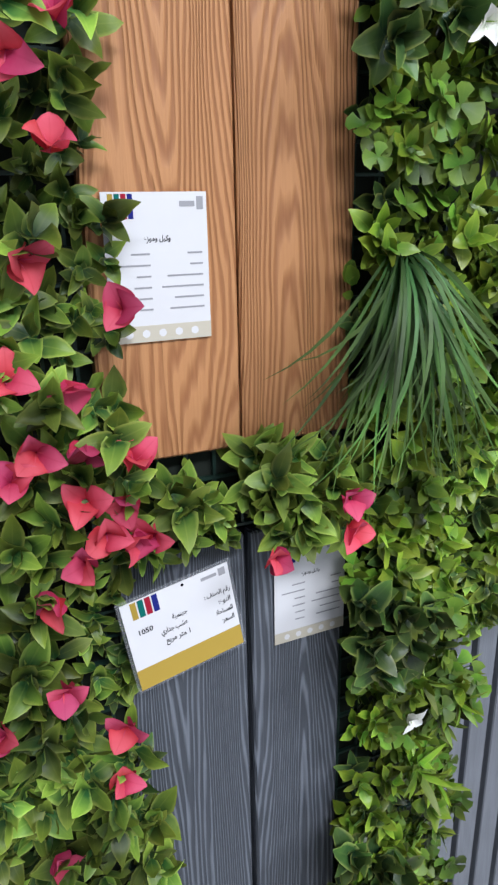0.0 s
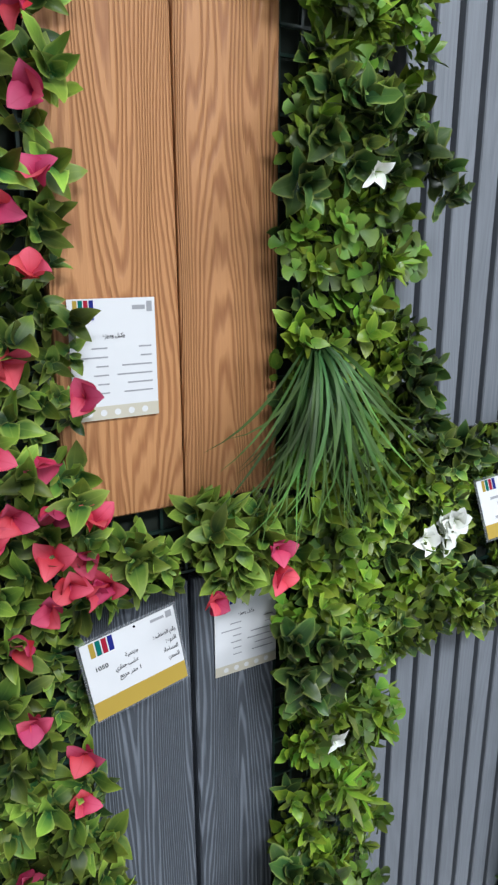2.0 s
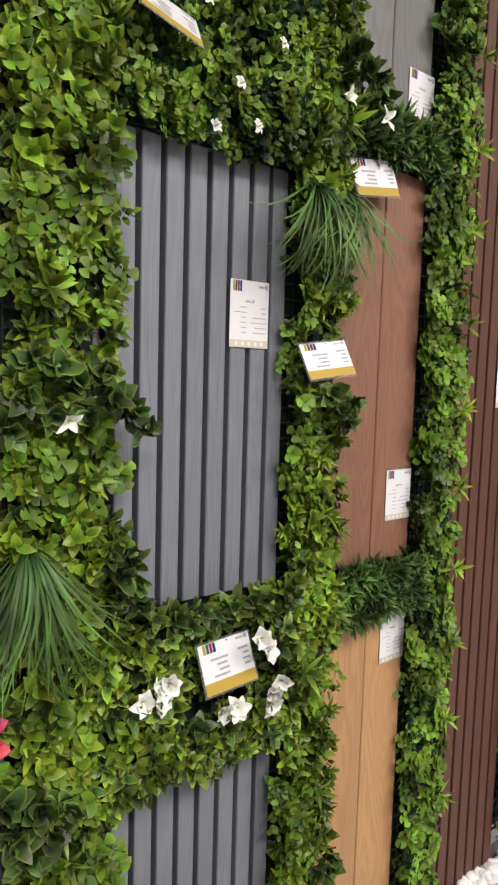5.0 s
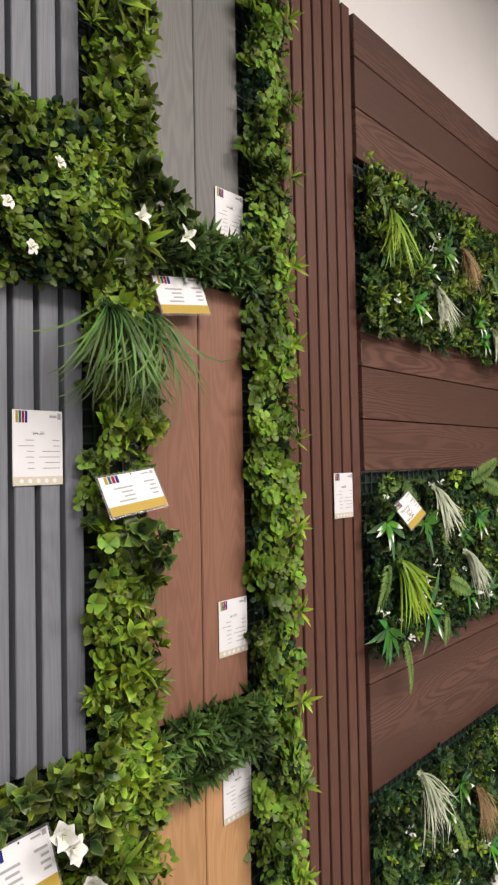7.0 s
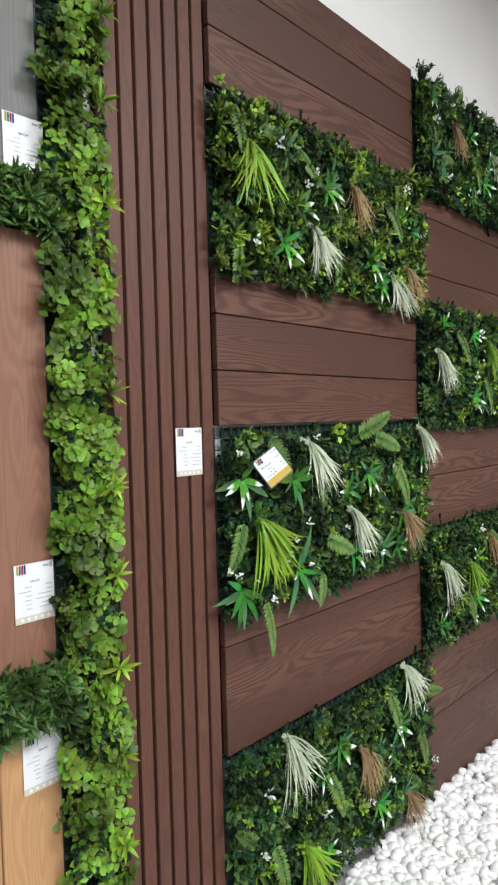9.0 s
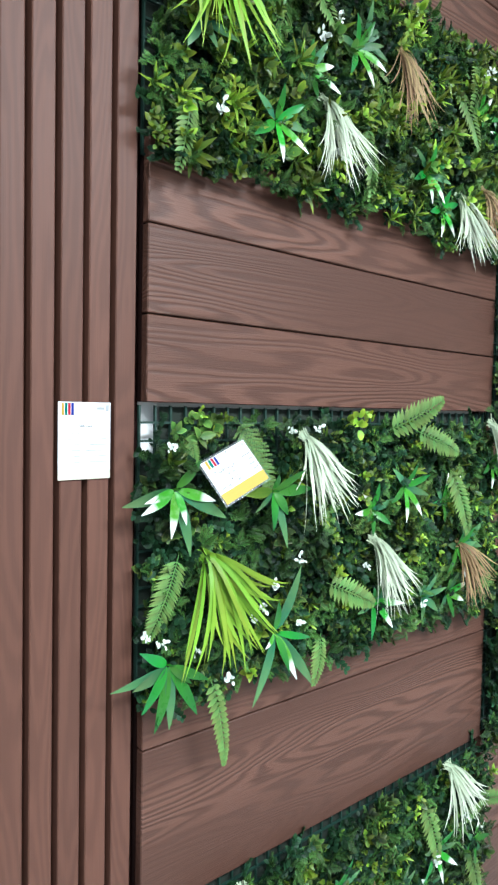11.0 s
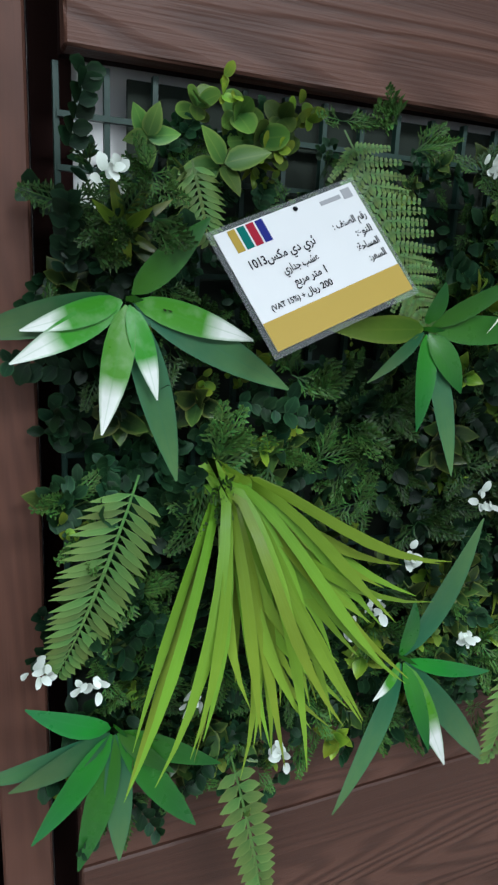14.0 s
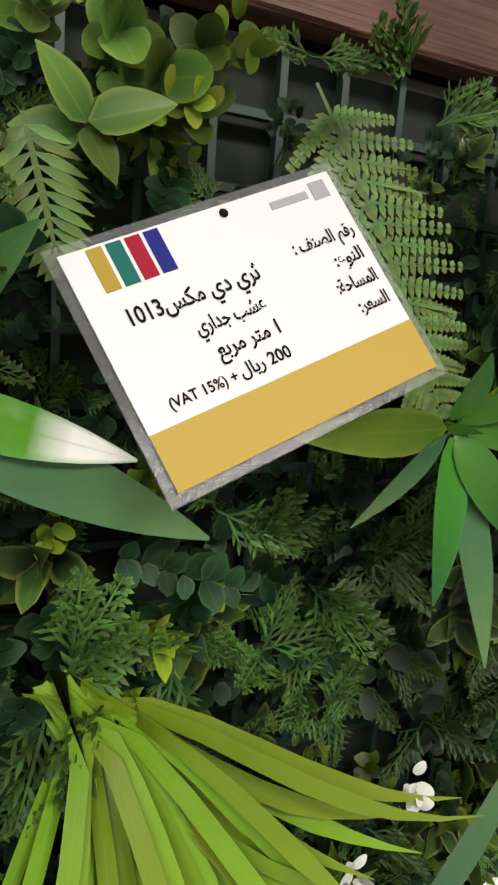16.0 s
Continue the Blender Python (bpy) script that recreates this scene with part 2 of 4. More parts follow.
def box_bm(sx, sy, sz, bevel=0.0):
    """A box from 0 to its size, with eased edges."""
    bm = bmesh.new()
    bmesh.ops.create_cube(bm, size=1.0)
    for v in bm.verts:
        v.co = ((v.co.x + 0.5) * sx, (v.co.y + 0.5) * sy, (v.co.z + 0.5) * sz)
    if bevel:
        bmesh.ops.bevel(bm, geom=bm.edges[:], offset=bevel, segments=1, affect='EDGES')
    return bm


def slab(name, lo, hi, mat, label="", category="", kind="structure", bevel=0.0):
    bm = box_bm(hi[0] - lo[0], hi[1] - lo[1], hi[2] - lo[2], bevel)
    ob = part(name, bm, mat, None)
    ob.location = lo
    return tagged(ob, label, category, "", kind)


# ---- room ----
TOP, FOOT = 3.128, -0.055
slab("wall_north", (-3.0, 0.06, FOOT), (7.2, 0.2, 4.0), PLASTER, "white painted wall behind the display panels", "wall")
# the taupe walls are added out of view to close the room and limit bounce
slab("wall_west", (-3.15, -4.5, FOOT), (-3.0, 0.2, 4.0), TAUPE, "unseen taupe wall closing the room", "wall")
slab("wall_east", (7.2, -4.5, FOOT), (7.35, 0.2, 4.0), TAUPE, "unseen taupe wall closing the room", "wall")
slab("ceiling", (-3.15, -4.65, 4.0), (7.35, 0.2, 4.15), PLASTER, "plain white painted ceiling", "ceiling")
slab("floor", (-3.15, -4.65, -0.2), (7.35, 0.2, FOOT), FLOOR, "pale grey floor under the pebble bed", "floor")
slab("wall_south", (-3.0, -4.65, FOOT), (7.2, -4.5, 0.4), TAUPE, "unseen low taupe wall under the window opening", "wall")
slab("wall_south_head", (-3.0, -4.65, 3.1), (7.2, -4.5, 4.0), TAUPE, "unseen taupe wall above the window opening", "wall")


# ---- timber panels ----
def plank_panel(name, x0, z0, z1, widths, mat, label, depth=0.022, gap=0.003, groove=DARK_GAP):
    th = thing(name, x0, 0, z0, label, "wall panel", "display panels")
    w = sum(widths)
    part("backing", box_bm(w - 0.006, 0.012, z1 - z0 - 0.006), groove, th, "dark backing in the joint", pose(0.003, depth + 0.001, 0.003))
    x = 0.0
    for wd in widths:
        part("plank", box_bm(wd - gap, depth, z1 - z0, 0.0025), mat, th, "", pose(x + gap / 2, 0, 0))
        x += wd
    return th


def slat_panel(name, x0, z0, z1, n, pitch, gap, mat, groove, label, depth=0.044):
    th = thing(name, x0, 0, z0, label, "slatted panel", "display panels")
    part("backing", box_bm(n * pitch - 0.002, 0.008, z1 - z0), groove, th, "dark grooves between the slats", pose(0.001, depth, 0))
    me = None
    for i in range(n):
        if me is None:
            ob = part("slat", box_bm(pitch - gap, depth - 0.001, z1 - z0, 0.002), mat, th, "", pose(gap / 2, 0, 0))
            me = ob.data
        else:
            ob = new("slat", me)
            ob.parent = th
            ob.matrix_local = pose(i * pitch + gap / 2, 0, 0)
    return th


plank_panel("plank_panel", 0.334, 1.078, TOP, (0.166, 0.148), ORANGE, "orange oak plank panel with embossed wood grain")
plank_panel("plank_panel", 0.334, FOOT, 0.962, (0.170, 0.144), CHARCOAL, "charcoal grey plank panel with deeply embossed grain", gap=0.008)
plank_panel("plank_panel", 1.425, FOOT, 0.985, (0.164, 0.153), HONEY, "honey coloured smooth composite plank panel")
plank_panel("plank_panel", 1.425, 1.115, 2.110, (0.164, 0.153), TEAK, "reddish teak coloured composite plank panel")
plank_panel("plank_panel", 1.425, 2.222, TOP, (0.164, 0.153), ASH_GREY, "ash grey composite plank panel")
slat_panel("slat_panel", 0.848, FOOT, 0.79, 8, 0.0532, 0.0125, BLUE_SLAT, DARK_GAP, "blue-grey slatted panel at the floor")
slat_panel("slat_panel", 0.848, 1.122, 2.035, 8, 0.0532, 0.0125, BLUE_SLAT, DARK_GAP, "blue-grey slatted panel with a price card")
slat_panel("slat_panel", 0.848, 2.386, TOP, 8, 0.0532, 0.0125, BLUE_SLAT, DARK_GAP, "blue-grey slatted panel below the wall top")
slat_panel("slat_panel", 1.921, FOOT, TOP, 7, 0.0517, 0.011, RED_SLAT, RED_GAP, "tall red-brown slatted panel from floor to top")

PITCH = 0.1667


def board_bay(x0, x1, runs, label):
    """Horizontal boards between the planted panels of one bay; runs of (z0, z1, joints)."""
    th = thing("board_panel", x0, 0, 0.0, label, "wall panel", "display panels")
    part("batten", box_bm(0.03, 0.006, TOP - FOOT), RED_GAP, th, "dark batten behind the panel joint", pose(-0.016, 0.0535, FOOT))
    for zs in runs:
        part("backing", box_bm(x1 - x0 - 0.004, 0.01, zs[-1] - zs[0] - 0.004), RED_GAP, th, "dark brown backing board", pose(0.002, 0.0235, zs[0] + 0.002))
        for a, b in zip(zs, zs[1:]):
            part("plank", box_bm(x1 - x0 - 0.004, 0.022, b - a - 0.0035, 0.002), WALNUT, th, "", pose(0.002, 0, a + 0.0017))
    return th


board_bay(2.300, 3.505, [(2.652, 2.818, 2.985, TOP), (1.652, 1.818, 1.985, 2.15), (0.655, 0.988, 1.11)], "walnut brown horizontal boards between planted panels")
board_bay(3.509, 4.800, [(2.15, 2.285, 2.535, 2.62), (1.170, 1.40, 1.62), (FOOT, 0.322, 0.655)], "walnut brown horizontal boards of the far bay")


# ---- leaf prototypes: u to the side, v up, w out of the wall ----
def blade(L, W, prof, bend=0.0, fold=0.15, rows=6, start=0.0, wave=0.0, phase=0.0):
    """One leaf along +y with its upper side to +z: vertices, faces, uv."""
    t = np.linspace(0, 1, rows)
    ang = start + bend * t
    step = L / (rows - 1)
    y = np.concatenate([[0], np.cumsum(np.cos((ang[1:] + ang[:-1]) / 2) * step)])
    z = -np.concatenate([[0], np.cumsum(np.sin((ang[1:] + ang[:-1]) / 2) * step)])
    h = np.array([prof(a) for a in t]) * W / 2
    V, UV, F = [], [], []
    for i in range(rows):
        ra, rb = wave * h[i] * math.sin(6.0 * t[i] + phase), wave * h[i] * math.sin(6.0 * t[i] + 2.1 * phase + 2.0)
        V += [(-h[i], y[i], z[i] + fold * h[i] + ra), (0, y[i], z[i]), (h[i], y[i], z[i] + fold * h[i] + rb)]
        UV += [(0.0, t[i]), (0.5, t[i]), (1.0, t[i])]
        if i:
            a, b = 3 * i - 3, 3 * i
            F += [(a, a + 1, b + 1, b), (a + 1, a + 2, b + 2, b + 1)]
    return np.array(V), F, np.array(UV)


def strip(L, W, bend=0.0, rows=4, start=0.0):
    """A narrow flat blade."""
    t = np.linspace(0, 1, rows)
    ang = start + bend * t
    y = np.concatenate([[0], np.cumsum(np.cos(ang[1:]) * L / (rows - 1))])
    z = -np.concatenate([[0], np.cumsum(np.sin(ang[1:]) * L / (rows - 1))])
    h = W / 2 * np.array([0.55 + 0.9 * a if a < 0.5 else 2.0 * (1 - a) for a in t])
    V, UV, F = [], [], []
    for i in range(rows):
        V += [(-h[i], y[i], z[i]), (h[i], y[i], z[i])]
        UV += [(0.25, t[i]), (0.75, t[i])]
        if i:
            F.append((2 * i - 2, 2 * i - 1, 2 * i + 1, 2 * i))
    return np.array(V), F, np.array(UV)


def merged(pieces):
    V, F, UV, n = [], [], [], 0
    for v, f, uv in pieces:
        V.append(v)
        UV.append(uv)
        F += [tuple(i + n for i in face) for face in f]
        n += len(v)
    return np.concatenate(V), F, np.concatenate(UV)


def turned(piece, az, tilt, at=(0, 0, 0), scale=1.0):
    """Lay a leaf along the direction az (in the wall plane), tilt (from the wall's outward normal)."""
    d = np.array([math.cos(az) * math.sin(tilt), math.sin(az) * math.sin(tilt), math.cos(tilt)])
    n = np.array([0, 0, 1.0]) - d[2] * d
    if np.linalg.norm(n) < 1e-4:
        n = np.array([-math.cos(az), -math.sin(az), 0.0])
    n /= np.linalg.norm(n)
    R = np.stack([np.cross(d, n), d, n], axis=1)
    return piece[0] @ R.T * scale + np.array(at), piece[1], piece[2]


def ovate(a):
    return max(0.02, math.sin(math.pi * min(1, a ** 0.8)) ** 0.75 * (1.1 - 0.25 * a)) if 0 < a < 1 else 0.03


def lance(a):
    return max(0.03, math.sin(math.pi * a ** 0.75) ** 0.8) if 0 < a < 1 else 0.06


def rounded(a):
    return max(0.05, (1 - (2 * (0.03 + 0.955 * a) - 1) ** 2) ** 0.5)


def bract(a):
    return max(0.04, math.sin(math.pi * a ** 0.62) ** 0.62 * (1.0 - 0.12 * a)) if 0 < a < 1 else 0.05


def heart(a):
    return 0.12 + 0.9 * a ** 0.8 if a < 0.75 else max(0.35, 1.0 - 4.5 * (a - 0.75) ** 2 * 2)


def rosette(leaf, n, t0, t1, lift=0.0, jitter=0.25, s0=0.75, s1=1.1, seed=0):
    r = np.random.default_rng(seed)
    out = []
    for i in range(n):
        az = 2.4 * i + r.uniform(-jitter, jitter)
        k = i / max(1, n - 1)
        out.append(turned(leaf(r), az, t0 + (t1 - t0) * k + r.uniform(-jitter, jitter) * 0.6, (0, 0, lift * (1 - k)), r.uniform(s0, s1)))
    return merged(out)


def gardenia_sprig(seed):
    return rosette(lambda r: blade(r.uniform(0.040, 0.054), r.uniform(0.022, 0.029), ovate, r.uniform(-0.5, 1.1), r.uniform(0.0, 0.7), 7, 0.0, 0.4, r.uniform(0, 6.28)), 7, 0.35, 1.6, 0.03, 0.5, seed=seed)


def clover_sprig(seed):
    r = np.random.default_rng(seed)
    out = []
    for _ in range(3):
        c = (r.uniform(-0.016, 0.016), r.uniform(-0.016, 0.016), r.uniform(0, 0.016))
        k0, n = r.uniform(0, 6), 3 if r.random() < 0.6 else 4
        for i in range(n):
            out.append(turned(blade(0.0145, 0.016, heart, 0.15, 0.2, 5), k0 + i * 6.283 / n, 1.25 + r.uniform(-.2, .25), c, r.uniform(0.8, 1.15)))
    return merged(out)


def box_sprig(seed, rows=4):
    r = np.random.default_rng(seed)
    out = []
    for i in range(9):
        out.append(turned(blade(0.016, 0.011, rounded, 0.3, 0.2, rows), 2.4 * i, 0.5 + 0.12 * i + r.uniform(-.2, .2), (r.uniform(-.012, .012), r.uniform(-.012, .012), 0.018 - 0.002 * i), r.uniform(0.75, 1.15)))
    return merged(out)


def star_sprig(seed):
    return rosette(lambda r: blade(r.uniform(0.034, 0.05), 0.0095, lance, r.uniform(0, 0.5), 0.3, 5), 11, 0.35, 1.5, 0.012, 0.3, seed=seed)


def rose_sprig(seed):
    return rosette(lambda r: blade(r.uniform(0.038, 0.050), r.uniform(0.026, 0.034), ovate, r.uniform(-0.7, 0.9), r.uniform(0.0, 0.5), 7, 0.0, 0.5, r.uniform(0, 6.28)), 11, 0.3, 1.5, 0.025, 0.35, seed=seed)


def leafy_sprig(seed):
    return rosette(lambda r: blade(r.uniform(0.022, 0.031), r.uniform(0.014, 0.018), ovate, r.uniform(-0.2, 0.7), r.uniform(0.1, 0.5), 6, 0.0, 0.3, r.uniform(0, 6.28)), 8, 0.4, 1.5, 0.02, 0.4, seed=seed)


def euc_sprig(seed):
    r = np.random.default_rng(seed)
    out = []
    az = r.uniform(0, 6.28)
    for i in range(6):
        c = (math.cos(az) * 0.011 * i, math.sin(az) * 0.011 * i, 0.004 + 0.004 * i)
        for s in (1, -1):
            out.append(turned(blade(0.017, 0.014, rounded, 0.3, 0.25, 4), az + s * (1.15 + r.uniform(-.3, .3)), r.uniform(0.7, 1.3), c, r.uniform(0.75, 1.2)))
    return merged(out)


def cypress_sprig(seed):
    r = np.random.default_rng(seed)
    out = []
    for k in range(3):
        a0, t0 = r.uniform(0, 6.28), r.uniform(0.5, 1.3)
        main = turned(strip(0.045, 0.0018, 0.3), a0, t0)
        out.append(main)
        ax = main[0][-1]
        for i in range(1, 8):
            c = ax * i / 8.0
            for s in (1, -1):
                L = 0.017 * (1.15 - i / 8.5)
                a1 = a0 + s * 0.75
                tw = turned(strip(L, 0.0019, 0.2, 3), a1, t0 + r.uniform(-.3, .3), c)
                out.append(tw)
                for q in (0.45, 0.75):
                    for s2 in (1, -1):
                        out.append(turned(strip(L * 0.5, 0.0021, 0, 3), a1 + s2 * 0.7, t0 + r.uniform(-.3, .3), c + (tw[0][-1] - c) * q))
    return merged(out)


def fern_frond(L, pairs, width, seed, toothed=False, bend=0.7):
    """A frond along +y, upper side to +z."""
    r = np.random.default_rng(seed)
    out = []
    stem = strip(L, 0.003, bend, 9)
    pts = (stem[0][0::2] + stem[0][1::2]) / 2
    out.append(stem)
    for i in range(pairs):
        a = 0.08 + 0.9 * i / pairs
        k = a * 8
        c = pts[int(k)] + (pts[min(8, int(k) + 1)] - pts[int(k)]) * (k - int(k))
        pl = width / 2 * (math.sin(math.pi * min(1, a ** 0.7 * 0.86 + 0.12)) ** 0.7)
        for s in (1, -1):
            ang = s * (1.15 - 0.3 * a) + r.uniform(-.06, .06)
            dx, dy = math.sin(ang), math.cos(ang)
            droop = r.uniform(-0.1, 0.25)
            if not toothed:
                bl = blade(pl, 0.6 * L / pairs * 1.5, lance, 0.4, 0.2, 4)
                R = np.array([[dy, dx, 0], [-dx, dy, 0], [0, 0, 1.0]])
                v = bl[0] @ R.T + c
                out.append((v, bl[1], bl[2]))
            else:
                n = 9
                for j in range(n):
                    q = (j + 0.5) / n
                    p = c + np.array([dx, dy, -droop * q]) * pl * q
                    for s2 in (1, -1):
                        a2 = ang + s2 * 1.1
                        ll = 0.0062 * (1.1 - 0.7 * q) * (0.6 + pl * 14)
                        bl = strip(ll, 0.0036, 0.2, 3)
                        e, f = math.sin(a2), math.cos(a2)
                        R = np.array([[f, e, 0], [-e, f, 0], [0, 0, 1.0]])
                        out.append((bl[0] @ R.T + p, bl[1], bl[2]))
                st = strip(pl, 0.0022, 0.1, 3)
                R = np.array([[dy, dx, 0], [-dx, dy, 0], [0, 0, 1.0]])
                out.append((st[0] @ R.T + c, st[1], st[2]))
    return merged(out)


def tuft(n, L, W, spread, seed, droop=1.6, out0=0.5, lean=0.0, curly=0.3):
    """Grass falling from one point: blades leave the wall and bend down."""
    r = np.random.default_rng(seed)
    pieces = []
    for i in range(n):
        side = lean + spread * float(np.clip(r.normal(), -1.7, 1.7))
        flare, curl = r.uniform(0.35, 0.75), r.normal(0, curly)
        L1 = L * r.uniform(0.6, 1.1)
        rows = 9
        t = np.linspace(0, 1, rows)
        t_0 = r.uniform(-1.1, 0.35)
        th = t_0 + (-1.45 - t_0) * np.clip(t * droop, 0, 1) ** 0.8
        way = side * (flare + (1.25 - flare) * t) + curl * t * t
        o = out0 * r.uniform(0.35, 1.0) * (1 - t) ** 1.3
        d = np.stack([np.sin(way), np.sin(th) * np.cos(way * 0.8), o], 1)
        d /= np.linalg.norm(d, axis=1, keepdims=True)
        p = np.concatenate([[[r.normal(0, 0.008), r.normal(0, 0.006), 0.01]], np.array([0, 0, 0.01]) + np.cumsum(d[1:] * L1 / (rows - 1), 0)])
        p[:, 2] += r.uniform(0, 0.03) * t
        sd = np.cross(d, [0.25 * r.normal(), 0.25 * r.normal(), 1.0])
        sd /= np.linalg.norm(sd, axis=1, keepdims=True)
        h = W / 2 * np.where(t < 0.6, 0.7 + 0.5 * t, 1.0 * (1 - t) / 0.4 + 0.04)[:, None]
        V, F, UV = [], [], []
        for j in range(rows):
            V += [p[j] - sd[j] * h[j], p[j], p[j] + sd[j] * h[j]]
            UV += [(0.1, t[j]), (0.5, t[j]), (0.9, t[j])]
            if j:
                a, b = 3 * j - 3, 3 * j
                F += [(a, a + 1, b + 1, b), (a + 1, a + 2, b + 2, b + 1)]
        pieces.append((np.array(V), F, np.array(UV)))
    return merged(pieces)


def out_of_wall(V):
    """From side, up, out to the world's axes."""
    V = np.asarray(V)
    return np.stack([V[:, 0], -V[:, 2], V[:, 1]], 1)


# leafy kind in L_DARK, boxwood kind in L_EUC: shade inside hedges put into leaf colour
KINDS = {}
for kind, build, mat, count in (
        ("gardenia_sprig", gardenia_sprig, L_GARD, 5), ("fresh_sprig", leafy_sprig, L_FRESH, 4), ("clover_sprig", clover_sprig, L_CLOVER, 4),
        ("boxwood_sprig", box_sprig, L_BOX, 4), ("star_sprig", star_sprig, L_FRESH, 3), ("lime_star_sprig", star_sprig, L_LIME, 3),
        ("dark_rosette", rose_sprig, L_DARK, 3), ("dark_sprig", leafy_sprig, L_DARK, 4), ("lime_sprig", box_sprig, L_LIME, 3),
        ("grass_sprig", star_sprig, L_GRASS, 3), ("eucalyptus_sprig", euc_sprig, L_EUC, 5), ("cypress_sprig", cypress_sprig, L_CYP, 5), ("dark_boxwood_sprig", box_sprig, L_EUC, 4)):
    KINDS[kind] = ([build(11 + i) for i in range(count)], mat, {})


def hedge(label, x0, x1, z0, z1, depth, mix, near=(0.4, 2.3), seed=1, keep=140, edge=0.012, hole=None, category="hedge panel", grid=True, out=0.0, clear=(), sheet_from=0.0, inset=0.0, share=1.0):
    """A planted panel: plastic grid, a dark sheet added as shade behind, layers of sprigs, the outermost ones parts of
    their own.
    """
    r = np.random.default_rng(seed)
    th = thing("hedge_panel", x0, 0, z0, label, category, "planted panels")
    w, h = x1 - x0, z1 - z0
    if grid:
        bm = bmesh.new()
        for i in range(int(w / 0.035) + 1):
            m = Matrix.Translation((min(w, i * 0.035), 0.02, h / 2)) @ Matrix.Diagonal((0.004, 0.006, h, 1))
            bmesh.ops.create_cube(bm, size=1.0, matrix=m)
        for i in range(int(h / 0.035) + 1):
            m = Matrix.Translation((w / 2, 0.018, min(h, i * 0.035))) @ Matrix.Diagonal((w, 0.006, 0.004, 1))
            bmesh.ops.create_cube(bm, size=1.0, matrix=m)
        part("backing_grid", bm, GRID, th, "dark green plastic mesh")
    part("shade_sheet", box_bm(w - sheet_from - 0.002, 0.004, h - 0.004), DEEP_SHADE, th, "near-black sheet added as the shade behind the leaves", pose(sheet_from + 0.002, 0.028, 0.002))
    if sheet_from:
        part("shade_sheet", box_bm(sheet_from, 0.004, h - 2.0 * sheet_from), DEEP_SHADE, th, "near-black sheet added as the shade behind the leaves", pose(0.0, 0.028, 0.002))
    for kind, count, w0, w1, s0, s1 in mix:
        protos, mat, cache = KINDS[kind]
        put = []
        for _ in range(int(count * share)):
            u, v = r.uniform(-edge, w + edge), r.uniform(-edge, h + edge - inset)
            if hole and any((u + x0 - hx) ** 2 + (v + z0 - hz) ** 2 < hr * hr for hx, hz, hr in hole):
                continue
            d = r.uniform(w0, w1)
            rim = min(u, w - u, v, h - v)
            d = min(d, max(0.0, depth * (0.7 + 14 * max(0, rim))))
            s = r.uniform(s0, s1)
            for cx0, cx1, cz0, cz1, cd in clear:
                if cx0 - 0.03 < u + x0 < cx1 + 0.03 and cz0 - 0.03 < v + z0 < cz1 + 0.03:
                    d, s = min(d, cd), 0.7 * s
            put.append((int(r.integers(len(protos))), u, v, d + out, r.uniform(0, 6.283), r.normal(0, 0.35), r.normal(-0.15, 0.3), s))
        order = sorted(range(len(put)), key=lambda i: -put[i][3] - (1.0 if near[0] < z0 + put[i][2] < near[1] else 0.0))
        single = set(order[:keep])
        V, F, UV, n = [], [], [], 0
        for i, (k, u, v, d, spin, tx, ty, s) in enumerate(put):
            E = np.array(Euler((ty, tx, 0)).to_matrix()) @ np.array(Matrix.Rotation(spin, 3, 'Z'))
            if i in single:
                me = cache.get(k)
                if me is None:
                    ob = mesh_ob(kind, protos[k][0], protos[k][1], mat, th, "", protos[k][2], True)
                    cache[k] = ob.data
                else:
                    ob = new(kind, me)
                    ob.parent = th
                M = Matrix.Translation((u, -d, v)) @ pose(0, 0, 0, 90) @ Matrix(E).to_4x4() @ Matrix.Scale(s, 4)
                ob.matrix_local = M
            else:
                pv = protos[k][0] @ E.T * s + np.array([u, v, d])
                V.append(pv)
                UV.append(protos[k][2])
                F += [tuple(a + n for a in f) for f in protos[k][1]]
                n += len(pv)
        if n:
            ob = mesh_ob(kind.replace("sprig", "foliage").replace("rosette", "foliage"), out_of_wall(np.concatenate(V)), F, mat, th, "", np.concatenate(UV), True)
            ob["kind"] = "stuff"
    return th


def laid(th, name, proto, mat, x, z, d, spin=0.0, tx=0.0, ty=0.0, s=1.0, label="", share=None):
    """One plant part on a panel at a world place."""
    ob = mesh_ob(name, proto[0], proto[1], mat, th, label, proto[2], True) if share is None else new(name, share)
    ob.parent = th
    ob.matrix_local = Matrix.Translation((x - th.location.x, -d, z - th.location.z)) @ pose(0, 0, 0, 90) @ Euler((ty, tx, 0)).to_matrix().to_4x4() @ Matrix.Rotation(spin, 4, 'Z') @ Matrix.Scale(s, 4)
    return ob


